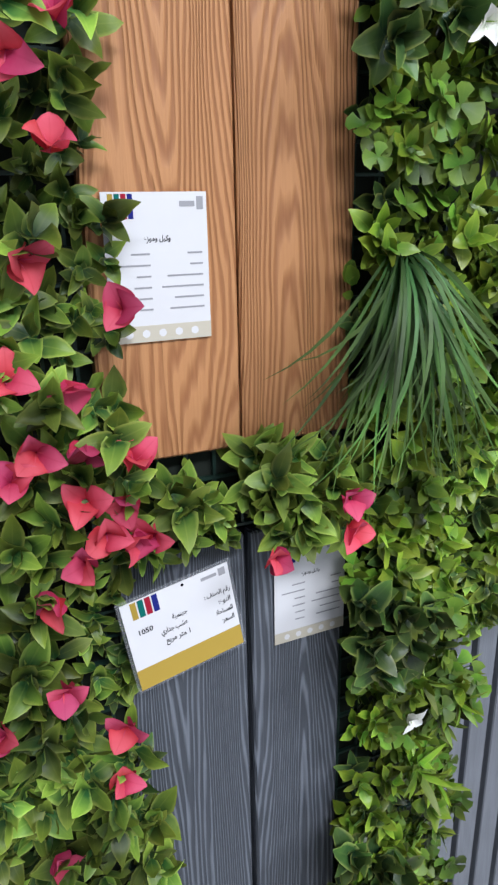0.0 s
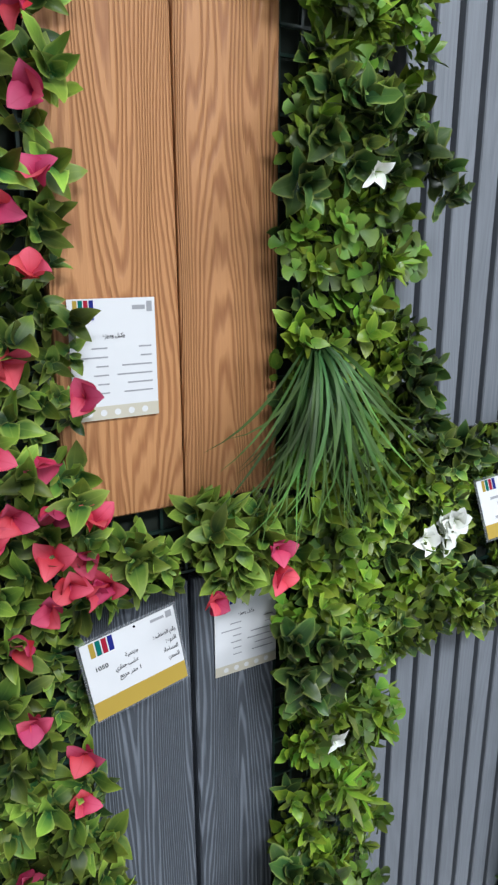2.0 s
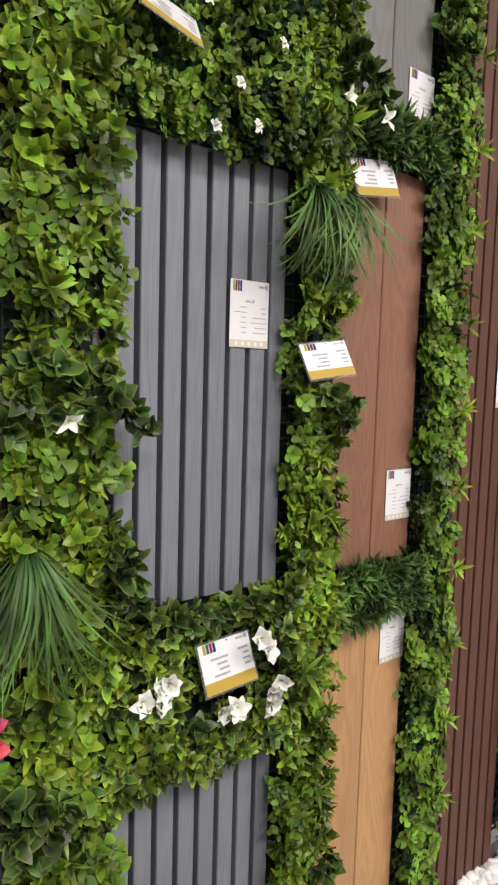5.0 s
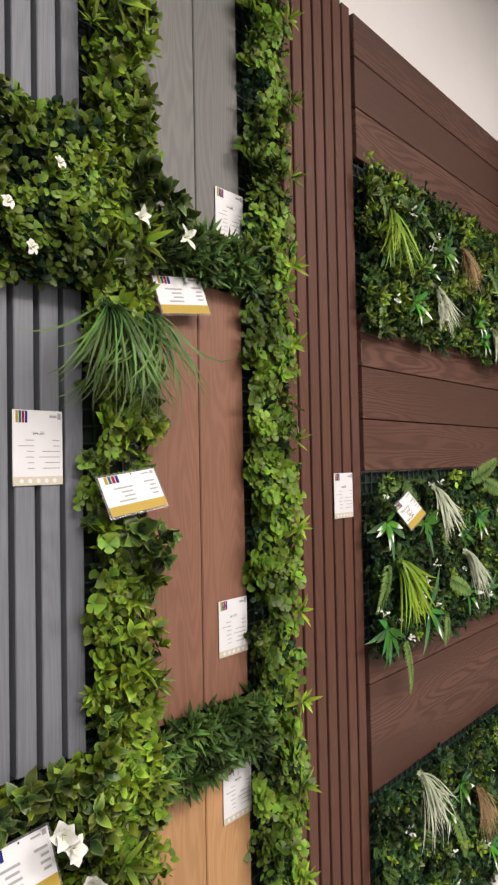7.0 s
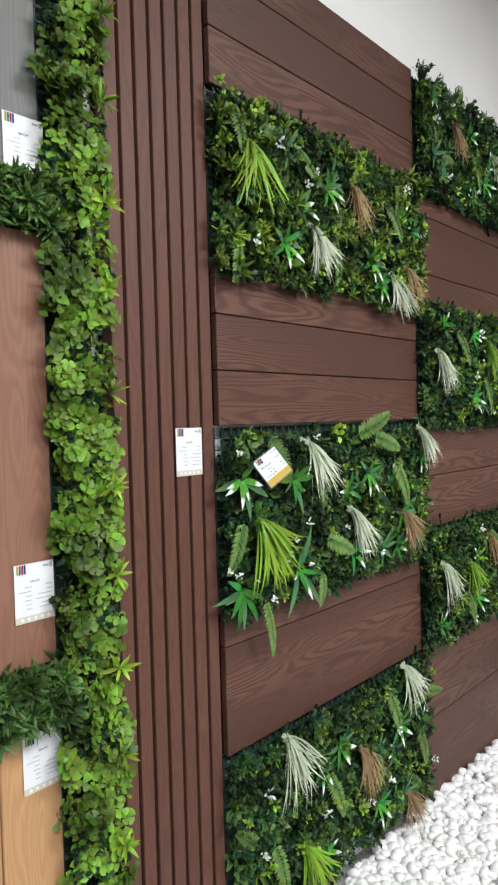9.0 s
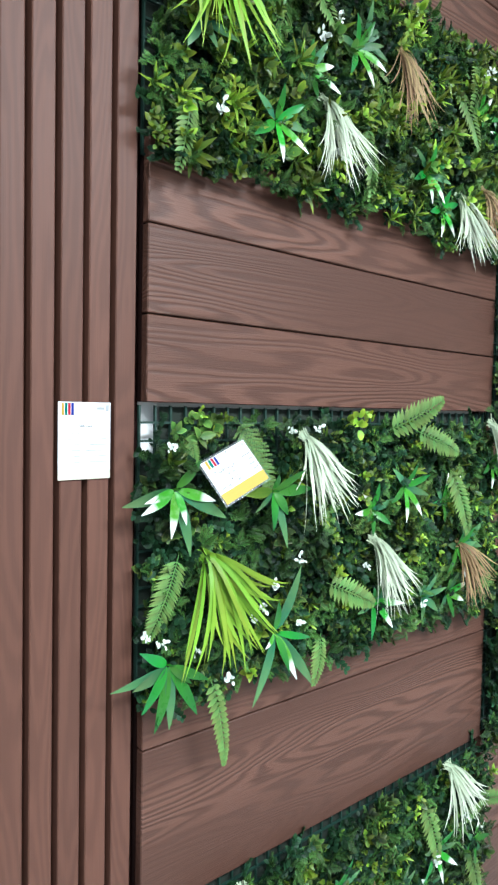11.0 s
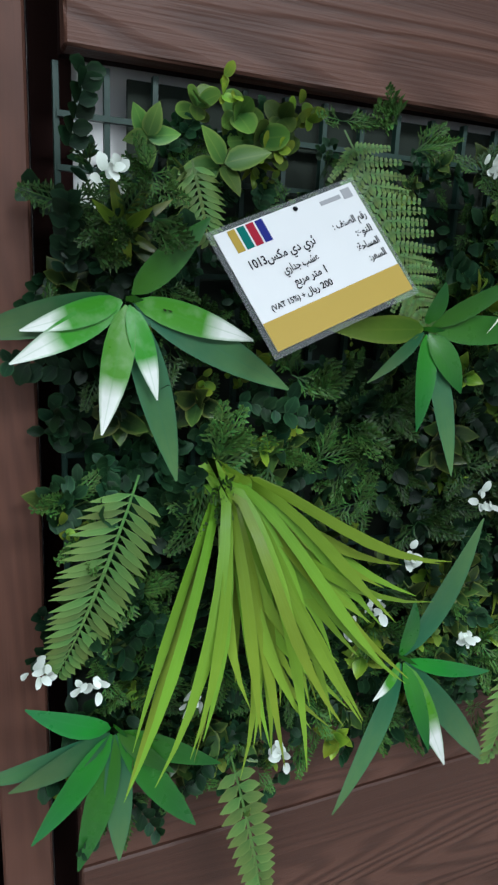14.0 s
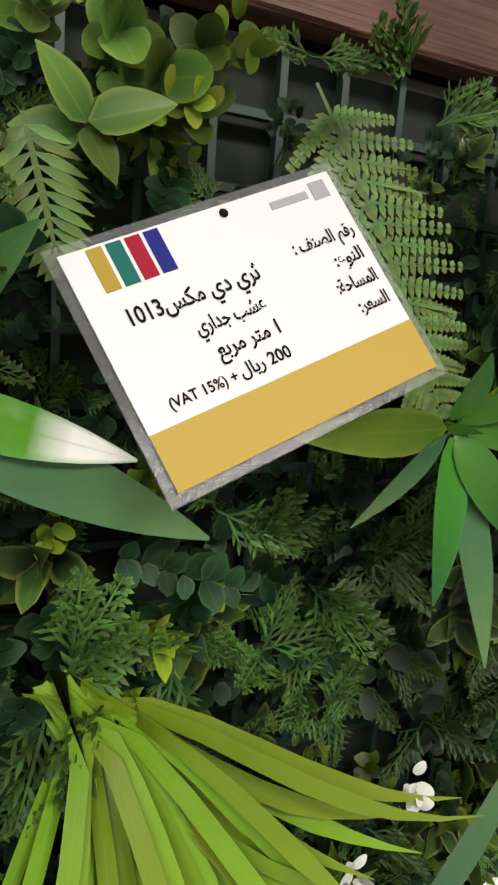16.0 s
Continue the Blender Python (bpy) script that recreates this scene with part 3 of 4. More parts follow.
def flower(th, name, x, z, d, mat, seed, petals=3, L=0.034, W=0.03, prof=ovate, t0=0.75, tx=0.0, ty=0.0):
    r = np.random.default_rng(seed)
    k0 = r.uniform(0, 6.28)
    head = None
    for i in range(petals):
        p = turned(blade(L * r.uniform(0.9, 1.12), W * r.uniform(0.9, 1.1), prof, r.uniform(0.6, 1.3), r.uniform(0.2, 0.55), 8, -0.5, 0.3, r.uniform(0, 6.28)), k0 + i * 6.283 / petals, t0 + r.uniform(-.2, .3))
        if head is None:
            head = laid(th, name, p, mat, x, z, d, 0, tx, ty)
        else:
            ob = mesh_ob("petal", p[0], p[1], mat, head, "", p[2], True)
    st = merged([turned(strip(0.016, 0.0016, 0.3, 3), k, 0.25) for k in (0.3, 2.2, 4.4)])
    mesh_ob("stamen", st[0], st[1], L_LIME if mat is L_WHITE else L_PINK, head, "", st[2], True)
    return head


# ---- planted panels ----
# near-black sprigs at small depth paint the shade between the outer leaves
A = hedge("dense gardenia leaves with pink bougainvillea flowers", -0.10, 0.346, FOOT, TOP, 0.075, [
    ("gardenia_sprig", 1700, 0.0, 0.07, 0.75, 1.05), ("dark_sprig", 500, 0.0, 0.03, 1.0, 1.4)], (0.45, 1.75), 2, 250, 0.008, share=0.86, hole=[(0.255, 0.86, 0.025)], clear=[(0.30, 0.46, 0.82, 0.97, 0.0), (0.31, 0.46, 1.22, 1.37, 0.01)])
AB = hedge("gardenia strip between the orange and charcoal planks", 0.365, 0.64, 0.968, 1.072, 0.04, [
    ("gardenia_sprig", 75, 0.0, 0.05, 0.8, 1.05)], (0, 3), 3, 60, 0.004, hole=[(0.465, 1.04, 0.035)], clear=[(0.32, 0.47, 0.90, 0.985, 0.0)])
C = hedge("mixed clover, boxwood and dark rosette foliage column", 0.656, 0.824, FOOT, TOP, 0.07, [
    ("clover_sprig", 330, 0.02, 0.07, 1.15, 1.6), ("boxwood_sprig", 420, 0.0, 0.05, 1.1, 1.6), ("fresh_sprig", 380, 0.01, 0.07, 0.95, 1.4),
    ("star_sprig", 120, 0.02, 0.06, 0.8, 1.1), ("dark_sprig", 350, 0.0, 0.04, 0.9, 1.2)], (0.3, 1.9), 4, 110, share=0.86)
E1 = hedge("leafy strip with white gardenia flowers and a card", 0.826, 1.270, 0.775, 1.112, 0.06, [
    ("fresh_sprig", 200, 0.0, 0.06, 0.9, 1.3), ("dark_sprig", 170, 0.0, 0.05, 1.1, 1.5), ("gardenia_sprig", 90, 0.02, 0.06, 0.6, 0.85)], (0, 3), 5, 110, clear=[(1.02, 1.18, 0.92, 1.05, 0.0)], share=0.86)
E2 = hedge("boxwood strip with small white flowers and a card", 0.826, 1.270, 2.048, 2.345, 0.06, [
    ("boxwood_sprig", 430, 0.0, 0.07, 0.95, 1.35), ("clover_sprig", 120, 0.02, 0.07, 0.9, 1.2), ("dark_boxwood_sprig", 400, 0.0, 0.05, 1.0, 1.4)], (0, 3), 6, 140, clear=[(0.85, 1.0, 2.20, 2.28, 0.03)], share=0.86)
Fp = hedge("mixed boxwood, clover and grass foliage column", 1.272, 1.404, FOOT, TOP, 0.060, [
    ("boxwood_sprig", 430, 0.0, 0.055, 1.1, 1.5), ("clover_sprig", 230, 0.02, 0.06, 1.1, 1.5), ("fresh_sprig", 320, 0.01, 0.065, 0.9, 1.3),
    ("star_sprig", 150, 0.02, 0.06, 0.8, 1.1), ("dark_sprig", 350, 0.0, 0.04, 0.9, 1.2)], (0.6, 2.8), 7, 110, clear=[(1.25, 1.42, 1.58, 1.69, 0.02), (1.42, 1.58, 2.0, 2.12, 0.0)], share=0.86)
G1 = hedge("grassy green strip between honey and teak planks", 1.425, 1.745, 0.99, 1.11, 0.045, [
    ("grass_sprig", 190, 0.0, 0.05, 0.8, 1.2), ("dark_sprig", 25, 0.0, 0.03, 0.9, 1.2)], (0, 3), 8, 60, 0.004)
G2 = hedge("grassy green strip between teak and ash grey planks", 1.425, 1.745, 2.115, 2.218, 0.045, [
    ("grass_sprig", 110, 0.0, 0.05, 0.8, 1.2), ("dark_sprig", 70, 0.0, 0.03, 0.9, 1.2)], (0, 3), 9, 60, 0.004)
Hp = hedge("clover column with yellow-green star rosettes at its edge", 1.752, 1.884, FOOT, TOP, 0.042, [
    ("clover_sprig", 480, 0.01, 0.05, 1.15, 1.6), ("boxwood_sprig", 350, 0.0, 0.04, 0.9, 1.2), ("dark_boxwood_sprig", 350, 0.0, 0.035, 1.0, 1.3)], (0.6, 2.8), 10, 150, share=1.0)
# the L_EUC boxwood and L_DARK leafy sprigs here are painted inner shade
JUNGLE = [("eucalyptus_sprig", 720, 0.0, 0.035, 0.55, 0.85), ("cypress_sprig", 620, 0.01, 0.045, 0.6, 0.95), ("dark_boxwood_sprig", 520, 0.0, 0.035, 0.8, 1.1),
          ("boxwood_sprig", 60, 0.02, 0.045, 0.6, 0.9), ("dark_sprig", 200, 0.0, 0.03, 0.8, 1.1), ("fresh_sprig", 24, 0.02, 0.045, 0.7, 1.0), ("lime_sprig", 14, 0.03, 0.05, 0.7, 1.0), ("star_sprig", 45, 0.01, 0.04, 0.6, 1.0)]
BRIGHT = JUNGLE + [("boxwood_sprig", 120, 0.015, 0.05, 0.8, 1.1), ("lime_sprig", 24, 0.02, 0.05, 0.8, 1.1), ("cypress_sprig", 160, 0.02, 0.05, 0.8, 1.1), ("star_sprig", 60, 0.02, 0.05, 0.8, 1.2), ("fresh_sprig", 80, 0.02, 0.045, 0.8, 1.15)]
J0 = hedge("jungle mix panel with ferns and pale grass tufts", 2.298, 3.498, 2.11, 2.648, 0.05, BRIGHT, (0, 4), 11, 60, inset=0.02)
J1 = hedge("jungle mix panel with lilies, ferns and a price card", 2.298, 3.498, 1.09, 1.648, 0.05, JUNGLE, (0, 4), 12, 120, hole=[(2.325, 1.61, 0.03), (2.36, 1.62, 0.02), (2.475, 1.60, 0.025)], clear=[(2.395, 2.555, 1.45, 1.59, 0.0), (2.50, 2.60, 1.47, 1.62, 0.0)], sheet_from=0.05, inset=0.05, edge=0.014)
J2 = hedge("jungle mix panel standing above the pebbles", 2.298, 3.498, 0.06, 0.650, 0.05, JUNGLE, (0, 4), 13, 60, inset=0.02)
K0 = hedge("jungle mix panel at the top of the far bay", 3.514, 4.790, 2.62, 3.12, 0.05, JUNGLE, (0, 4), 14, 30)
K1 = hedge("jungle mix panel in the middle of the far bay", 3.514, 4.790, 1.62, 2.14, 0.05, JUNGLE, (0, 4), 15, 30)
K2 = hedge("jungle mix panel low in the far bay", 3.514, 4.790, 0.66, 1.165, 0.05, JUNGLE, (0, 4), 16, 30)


# pink flowers among the gardenia leaves
PINK = [(0.315, 1.485), (0.275, 1.462), (0.263, 1.307), (0.349, 1.259), (0.291, 1.201), (0.241, 1.204), (0.305, 1.140), (0.348, 1.110), (0.233, 1.111), (0.299, 1.081), (0.337, 1.078),
        (0.315, 1.043), (0.340, 1.035), (0.365, 1.031), (0.293, 1.016), (0.262, 0.983), (0.255, 0.874), (0.318, 0.806), (0.195, 0.840), (0.303, 0.738), (0.223, 0.660), (0.320, 1.641), (0.320, 1.564),
        (0.300, 1.389), (0.259, 1.137), (0.15, 1.36), (0.13, 0.98), (0.1, 1.6), (0.31, 1.78), (0.2, 1.9), (0.28, 0.52), (0.31, 0.42), (0.18, 0.35)]
for i, (x, z) in enumerate(PINK):
    flower(A, "pink_flower", x, z, 0.084, L_PINK, 40 + i, 3, 0.034, 0.033, bract, 0.80, rng.normal(0, 0.5), rng.normal(0.1, 0.5))
for i, (x, z) in enumerate([(0.594, 1.026), (0.597, 0.984), (0.500, 0.972)]):
    flower(AB, "pink_flower", x, z, 0.08, L_PINK, 90 + i, 3, 0.036, 0.035, bract, 0.65, rng.normal(0, 0.3), rng.normal(0.0, 0.3))
for i, (x, z) in enumerate([(0.719, 1.511), (0.688, 0.699), (0.722, 0.208)]):
    flower(C, "white_flower", x, z, 0.105, L_WHITE, 120 + i, 4, 0.03, 0.016, ovate, 1.0, 0.1 * i, 0.3)
for i, (x, z) in enumerate([(0.878, 0.975), (0.908, 0.990), (0.932, 1.000), (0.915, 0.965), (1.163, 1.035), (1.175, 1.008), (1.205, 0.905), (1.222, 0.930), (1.19, 0.885), (1.070, 0.905), (1.10, 0.900)]):
    flower(E1, "white_gardenia", x, z, 0.07 + 0.006 * (i % 3), L_WHITE, 140 + i, 6, 0.034, 0.030, bract, 1.0, rng.normal(0, 0.3), rng.normal(0.2, 0.3))
for i, (x, z) in enumerate([(0.926, 2.260), (0.986, 2.257), (1.164, 2.233), (1.064, 2.133), (1.008, 2.043), (1.107, 2.066)]):
    flower(E2, "small_white_flower", x, z, 0.085, L_WHITE, 160 + i, 5, 0.016, 0.012, rounded, 1.2, 0.2, -0.2)
for i, (x, z) in enumerate([(1.345, 2.180), (1.468, 2.170)]):
    flower(Fp, "white_flower", x, z, 0.085, L_WHITE, 170 + i, 4, 0.034, 0.016, ovate, 1.0, 0.2, -0.2)


# dark rosettes and star rosettes
def rosettes(th, name, build, mat, spots, d=0.06, label=""):
    protos = [build(300 + i) for i in range(3)]
    data = {}
    for i, (x, z, s) in enumerate(spots):
        k = i % 3
        ob = laid(th, name, protos[k], mat, x, z, d, 1.3 * i, rng.normal(0, 0.2), rng.normal(-0.1, 0.25), s, label, data.get(k))
        data[k] = ob.data


rosettes(C, "dark_rosette", rose_sprig, L_DARK, [(0.635, 0.87, 1.15), (0.68, 0.85, 1.15), (0.64, 0.80, 1.1), (0.70, 0.79, 1.1), (0.66, 0.755, 1.1), (0.73, 0.84, 0.9), (0.62, 0.44, 1.1), (0.66, 0.42, 1.2), (0.61, 0.38, 1.0), (0.70, 0.39, 1.1), (0.66, 0.36, 1.0),
         (0.63, 1.50, 1.0), (0.66, 1.55, 1.1), (0.67, 1.60, 1.0), (0.71, 1.59, 1.1), (0.75, 1.56, 1.1), (0.79, 1.59, 1.0), (0.81, 1.54, 1.1), (0.845, 1.52, 1.0), (0.875, 1.49, 0.85), (0.70, 1.53, 1.0), (0.76, 1.51, 0.9),
         (0.80, 1.26, 0.9), (0.83, 1.23, 1.0), (0.85, 1.26, 0.9), (0.82, 1.18, 0.9), (0.86, 1.17, 0.9), (0.865, 1.21, 0.85), (0.72, 0.12, 1.1)], 0.062)
rosettes(C, "star_rosette", star_sprig, L_LIME, [(0.70, 1.72, 1.3), (0.77, 1.40, 1.1), (0.73, 0.56, 1.3), (0.77, 0.52, 1.1), (0.80, 0.66, 1.0)], 0.07)
rosettes(C, "variegated_rosette", gardenia_sprig, L_GARD, [(0.68, 1.61, 0.6), (0.75, 1.61, 0.6), (0.80, 1.57, 0.6), (0.85, 1.54, 0.55), (0.64, 1.54, 0.6), (0.72, 1.55, 0.55), (0.85, 1.21, 0.55)], 0.07, "dark leaves with yellow-green rims")
rosettes(Fp, "dark_rosette", rose_sprig, L_DARK, [(1.36, 2.28, 1.1), (1.40, 2.25, 1.1), (1.44, 2.25, 1.0), (1.46, 2.21, 0.9), (1.35, 2.23, 0.9), (1.33, 1.55, 1.1), (1.36, 1.52, 1.0), (1.40, 1.54, 0.9), (1.40, 1.49, 0.8), (1.36, 0.42, 1.1), (1.40, 0.40, 1.0), (1.40, 0.44, 0.9)], 0.07)
rosettes(Fp, "blue_green_rosette", star_sprig, L_EUC, [(1.308, 0.20, 1.7), (1.29, 0.16, 1.5)], 0.07)
rosettes(Fp, "star_rosette", star_sprig, L_FRESH, [(1.36, 2.13, 1.5), (1.35, 0.62, 1.3), (1.30, 0.92, 1.3), (1.35, 1.28, 1.3), (1.38, 1.05, 1.2), (1.31, 2.62, 1.4), (1.39, 2.75, 1.3)], 0.065)
rosettes(Hp, "lime_star_rosette", star_sprig, L_LIME, [(1.876, 2.86, 1.00), (1.876, 2.64, 1.05), (1.870, 2.435, 1.05), (1.870, 2.20, 1.10), (1.874, 1.99, 1.00), (1.870, 1.74, 1.05), (1.874, 1.52, 1.05), (1.870, 1.30, 1.10),
         (1.874, 1.07, 1.05), (1.870, 0.86, 1.05), (1.870, 0.63, 1.05), (1.870, 0.40, 1.05)], 0.058)

# falling grass
laid(C, "grass_tuft", tuft(92, 0.27, 0.0048, 0.46, 7, 1.3, 0.75, 0.0, 0.6), L_GRASS, 0.664, 1.302, 0.05, label="long dark green grass tuft")
laid(Fp, "grass_tuft", tuft(74, 0.26, 0.0050, 0.46, 8, 1.2, 0.8, 0.0, 0.75), L_GRASS, 1.285, 2.000, 0.05, label="long dark green grass tuft")
laid(Fp, "grass_tuft", tuft(44, 0.24, 0.0050, 0.45, 9, 1.2, 0.8, 0.0, 0.75), L_GRASS, 1.375, 2.000, 0.05, label="long dark green grass tuft")


# ---- jungle panels ----
def lily(th, x, z, d, leaves, seed=0):
    """A rosette of long leaves; each leaf (degrees in the wall plane, length, width, material, tilt from the wall normal)."""
    r = np.random.default_rng(seed)
    head = laid(th, "lily_plant", turned(strip(0.02, 0.005, 0, 3), 0, 0.4), L_LILY, x, z, d)
    for az, L, W, mat, tilt in leaves:
        p = turned(blade(L, W, lance, r.uniform(0.15, 0.55), 0.22, 10), radians(az), tilt, (0.004 * math.cos(radians(az)), 0.004 * math.sin(radians(az)), 0.006))
        mesh_ob("leaf", p[0], p[1], mat, head, "", p[2], True)
    return head


G, Wt, B = L_LILY, L_LILYW, L_LILYB
def spread(leaves):
    """Leaves from the reach of their tips to the side and up."""
    return [(math.degrees(math.atan2(dz, dx)), 1.1 * math.hypot(dx, dz), W, m, t) for dx, dz, W, m, t in leaves]


lily(J1, 2.331, 1.494, 0.050, spread([(-0.066, -0.036, 0.020, Wt, 1.3), (-0.060, -0.018, 0.017, Wt, 1.2), (-0.020, -0.077, 0.021, Wt, 1.2), (0.015, -0.058, 0.016, Wt, 1.1), (0.077, -0.023, 0.020, Wt, 1.35), (0.046, 0.047, 0.020, G, 1.3),
     (-0.093, -0.023, 0.024, B, 1.4), (0.031, -0.113, 0.024, B, 1.4), (0.110, -0.057, 0.026, B, 1.42)]), 1)
lily(J1, 2.570, 1.477, 0.055, spread([(-0.051, -0.035, 0.011, B, 1.3), (-0.013, -0.070, 0.020, G, 1.2), (0.026, -0.044, 0.022, G, 1.1), (0.025, -0.106, 0.020, B, 1.35), (0.091, 0.001, 0.024, G, 1.3), (-0.081, 0.0, 0.022, L_LIME, 1.35),
     (0.058, 0.040, 0.016, G, 1.1), (-0.005, 0.036, 0.018, G, 0.9)]), 2)
lily(J1, 2.582, 1.180, 0.055, spread([(-0.017, 0.071, 0.019, G, 1.1), (0.052, 0.121, 0.026, B, 1.35), (0.086, -0.024, 0.016, G, 1.25), (-0.037, -0.020, 0.014, Wt, 1.0), (0.034, -0.091, 0.022, Wt, 1.2), (0.018, -0.075, 0.018, G, 1.1),
     (0.105, -0.127, 0.024, B, 1.4), (-0.060, -0.124, 0.024, B, 1.4)]), 3)
lily(J1, 2.321, 1.169, 0.050, spread([(-0.057, 0.034, 0.020, G, 1.2), (-0.069, -0.024, 0.022, B, 1.3), (-0.101, -0.025, 0.018, B, 1.4), (-0.058, -0.062, 0.022, G, 1.3), (-0.027, -0.106, 0.024, G, 1.35), (0.002, -0.107, 0.022, B, 1.4),
     (0.061, -0.100, 0.022, G, 1.35), (0.073, -0.037, 0.020, G, 1.3), (0.039, -0.036, 0.014, G, 1.1)]), 4)
RING = [(20, 0.07, 0.018, G, 1.1), (80, 0.06, 0.018, G, 0.9), (140, 0.07, 0.018, B, 1.2), (200, 0.08, 0.02, G, 1.2), (255, 0.08, 0.018, Wt, 1.1), (300, 0.08, 0.018, Wt, 1.1), (340, 0.07, 0.018, B, 1.2)]
for th, x, z in ((J0, 2.564, 2.225), (J0, 3.072, 2.246), (J0, 2.80, 2.45), (J1, 2.91, 1.19), (J1, 3.02, 1.46), (J1, 3.26, 1.28), (J2, 2.80, 0.52), (J2, 3.20, 0.45), (J2, 2.42, 0.18), (J2, 3.05, 0.2),
                 (K0, 4.1, 2.78), (K1, 3.95, 1.75), (K1, 4.4, 1.9), (K2, 3.95, 0.8), (K2, 4.4, 0.95)):
    k = int(x * 100) % 60
    lily(th, x, z, 0.045, [(a + k, L * 1.1, W, m, t) for a, L, W, m, t in RING], k)

TUFTS = ((J1, 2.404, 1.366, 60, 0.225, 0.0095, 0.40, L_YGRASS, 0.28, "wide yellow-green grass tuft"), (J1, 2.662, 1.592, 34, 0.20, 0.006, 0.26, L_CREAM, 0.42, "cream white grass tuft"),
         (J1, 2.900, 1.346, 34, 0.20, 0.006, 0.26, L_CREAM, 0.45, "cream white grass tuft"), (J1, 3.41, 1.625, 30, 0.19, 0.006, 0.28, L_CREAM, 0.55, "cream white grass tuft"),
         (J1, 3.27, 1.29, 32, 0.19, 0.005, 0.3, L_BROWN, 0.35, "straw brown grass tuft"), (J0, 2.405, 2.50, 40, 0.23, 0.008, 0.42, L_YGRASS, 0.0, "wide green grass tuft"),
         (J0, 2.955, 2.50, 30, 0.19, 0.005, 0.35, L_BROWN, 0.2, "straw brown grass tuft"), (J0, 2.70, 2.31, 32, 0.19, 0.006, 0.32, L_CREAM, 0.35, "cream white grass tuft"),
         (J0, 3.21, 2.22, 32, 0.20, 0.006, 0.32, L_CREAM, 0.4, "cream white grass tuft"), (J0, 3.33, 2.26, 26, 0.18, 0.005, 0.4, L_BROWN, 0.3, "straw brown grass tuft"), (J2, 2.51, 0.66, 34, 0.22, 0.006, 0.28, L_CREAM, 0.3, "cream white grass tuft"),
         (J2, 2.935, 0.46, 32, 0.20, 0.005, 0.3, L_BROWN, 0.25, "straw brown grass tuft"), (J2, 3.25, 0.675, 34, 0.21, 0.006, 0.3, L_CREAM, 0.5, "cream white grass tuft"),
         (J2, 2.59, 0.26, 34, 0.21, 0.008, 0.4, L_YGRASS, 0.2, "wide yellow-green grass tuft"), (J2, 3.27, 0.15, 30, 0.17, 0.005, 0.4, L_BROWN, 0.3, "straw brown grass tuft"),
         (K0, 4.20, 2.94, 30, 0.2, 0.006, 0.3, L_CREAM, 0.4, "cream white grass tuft"), (K0, 3.78, 2.97, 30, 0.2, 0.005, 0.3, L_BROWN, 0.2, "straw brown grass tuft"),
         (K1, 3.59, 1.95, 32, 0.2, 0.006, 0.28, L_CREAM, 0.4, "cream white grass tuft"), (K1, 4.10, 2.03, 30, 0.2, 0.006, 0.3, L_YGRASS, 0.2, "wide yellow-green grass tuft"),
         (K2, 3.61, 1.02, 34, 0.2, 0.006, 0.3, L_CREAM, 0.4, "cream white grass tuft"), (K2, 4.10, 1.08, 30, 0.19, 0.005, 0.3, L_BROWN, 0.3, "straw brown grass tuft"), (K2, 3.88, 0.98, 30, 0.2, 0.008, 0.35, L_YGRASS, 0.3, "wide yellow-green grass tuft"), (K2, 4.5, 1.02, 30, 0.2, 0.006, 0.3, L_CREAM, 0.3, "cream white grass tuft"))
for i, (th, x, z, n, L, W, sp, mat, lean, text) in enumerate(TUFTS):
    laid(th, "grass_tuft", tuft(n if W > 0.007 else int(1.9 * n), L, W if W > 0.007 else 0.8 * W, 1.15 * sp, 85 + i, 1.4, 0.5, lean, 0.36), mat, x, z, 0.04, label=text)

# ferns: place, length, direction in the wall plane, tilt
FERNS = ((J1, 2.338, 1.374, 0.175, 0.075, 250, 1.4, 26, False), (J1, 2.935, 1.60, 0.2, 0.09, 25, 1.1, 16, False), (J1, 3.20, 1.50, 0.2, 0.09, 290, 1.2, 16, False), (J1, 2.735, 1.262, 0.17, 0.08, 335, 1.2, 15, False),
         (J1, 2.417, 1.122, 0.205, 0.05, 283, 1.35, 16, False), (J1, 2.72, 1.15, 0.12, 0.06, 260, 1.3, 14, False), (J1, 3.05, 1.60, 0.18, 0.08, 340, 1.2, 15, False),
         (J0, 2.345, 2.60, 0.16, 0.07, 280, 1.2, 15, False), (J0, 2.36, 2.22, 0.16, 0.06, 260, 1.3, 15, False), (J0, 2.85, 2.30, 0.18, 0.07, 275, 1.3, 15, False), (J0, 3.20, 2.50, 0.18, 0.08, 300, 1.2, 15, False), (J0, 3.30, 2.60, 0.18, 0.08, 250, 1.2, 15, False),
         (J2, 2.74, 0.45, 0.20, 0.08, 290, 1.2, 16, False), (J2, 2.45, 0.34, 0.2, 0.08, 280, 1.2, 16, False), (J2, 3.15, 0.60, 0.2, 0.08, 285, 1.2, 16, False), (J2, 3.38, 0.38, 0.18, 0.08, 280, 1.2, 16, False),
         (K1, 3.80, 2.06, 0.2, 0.08, 300, 1.2, 15, False), (K1, 4.1, 1.86, 0.2, 0.08, 280, 1.2, 15, False), (K0, 4.0, 2.9, 0.2, 0.08, 280, 1.2, 15, False), (K2, 3.85, 0.86, 0.2, 0.08, 290, 1.2, 15, False), (K2, 4.1, 1.1, 0.2, 0.08, 320, 1.2, 15, False))
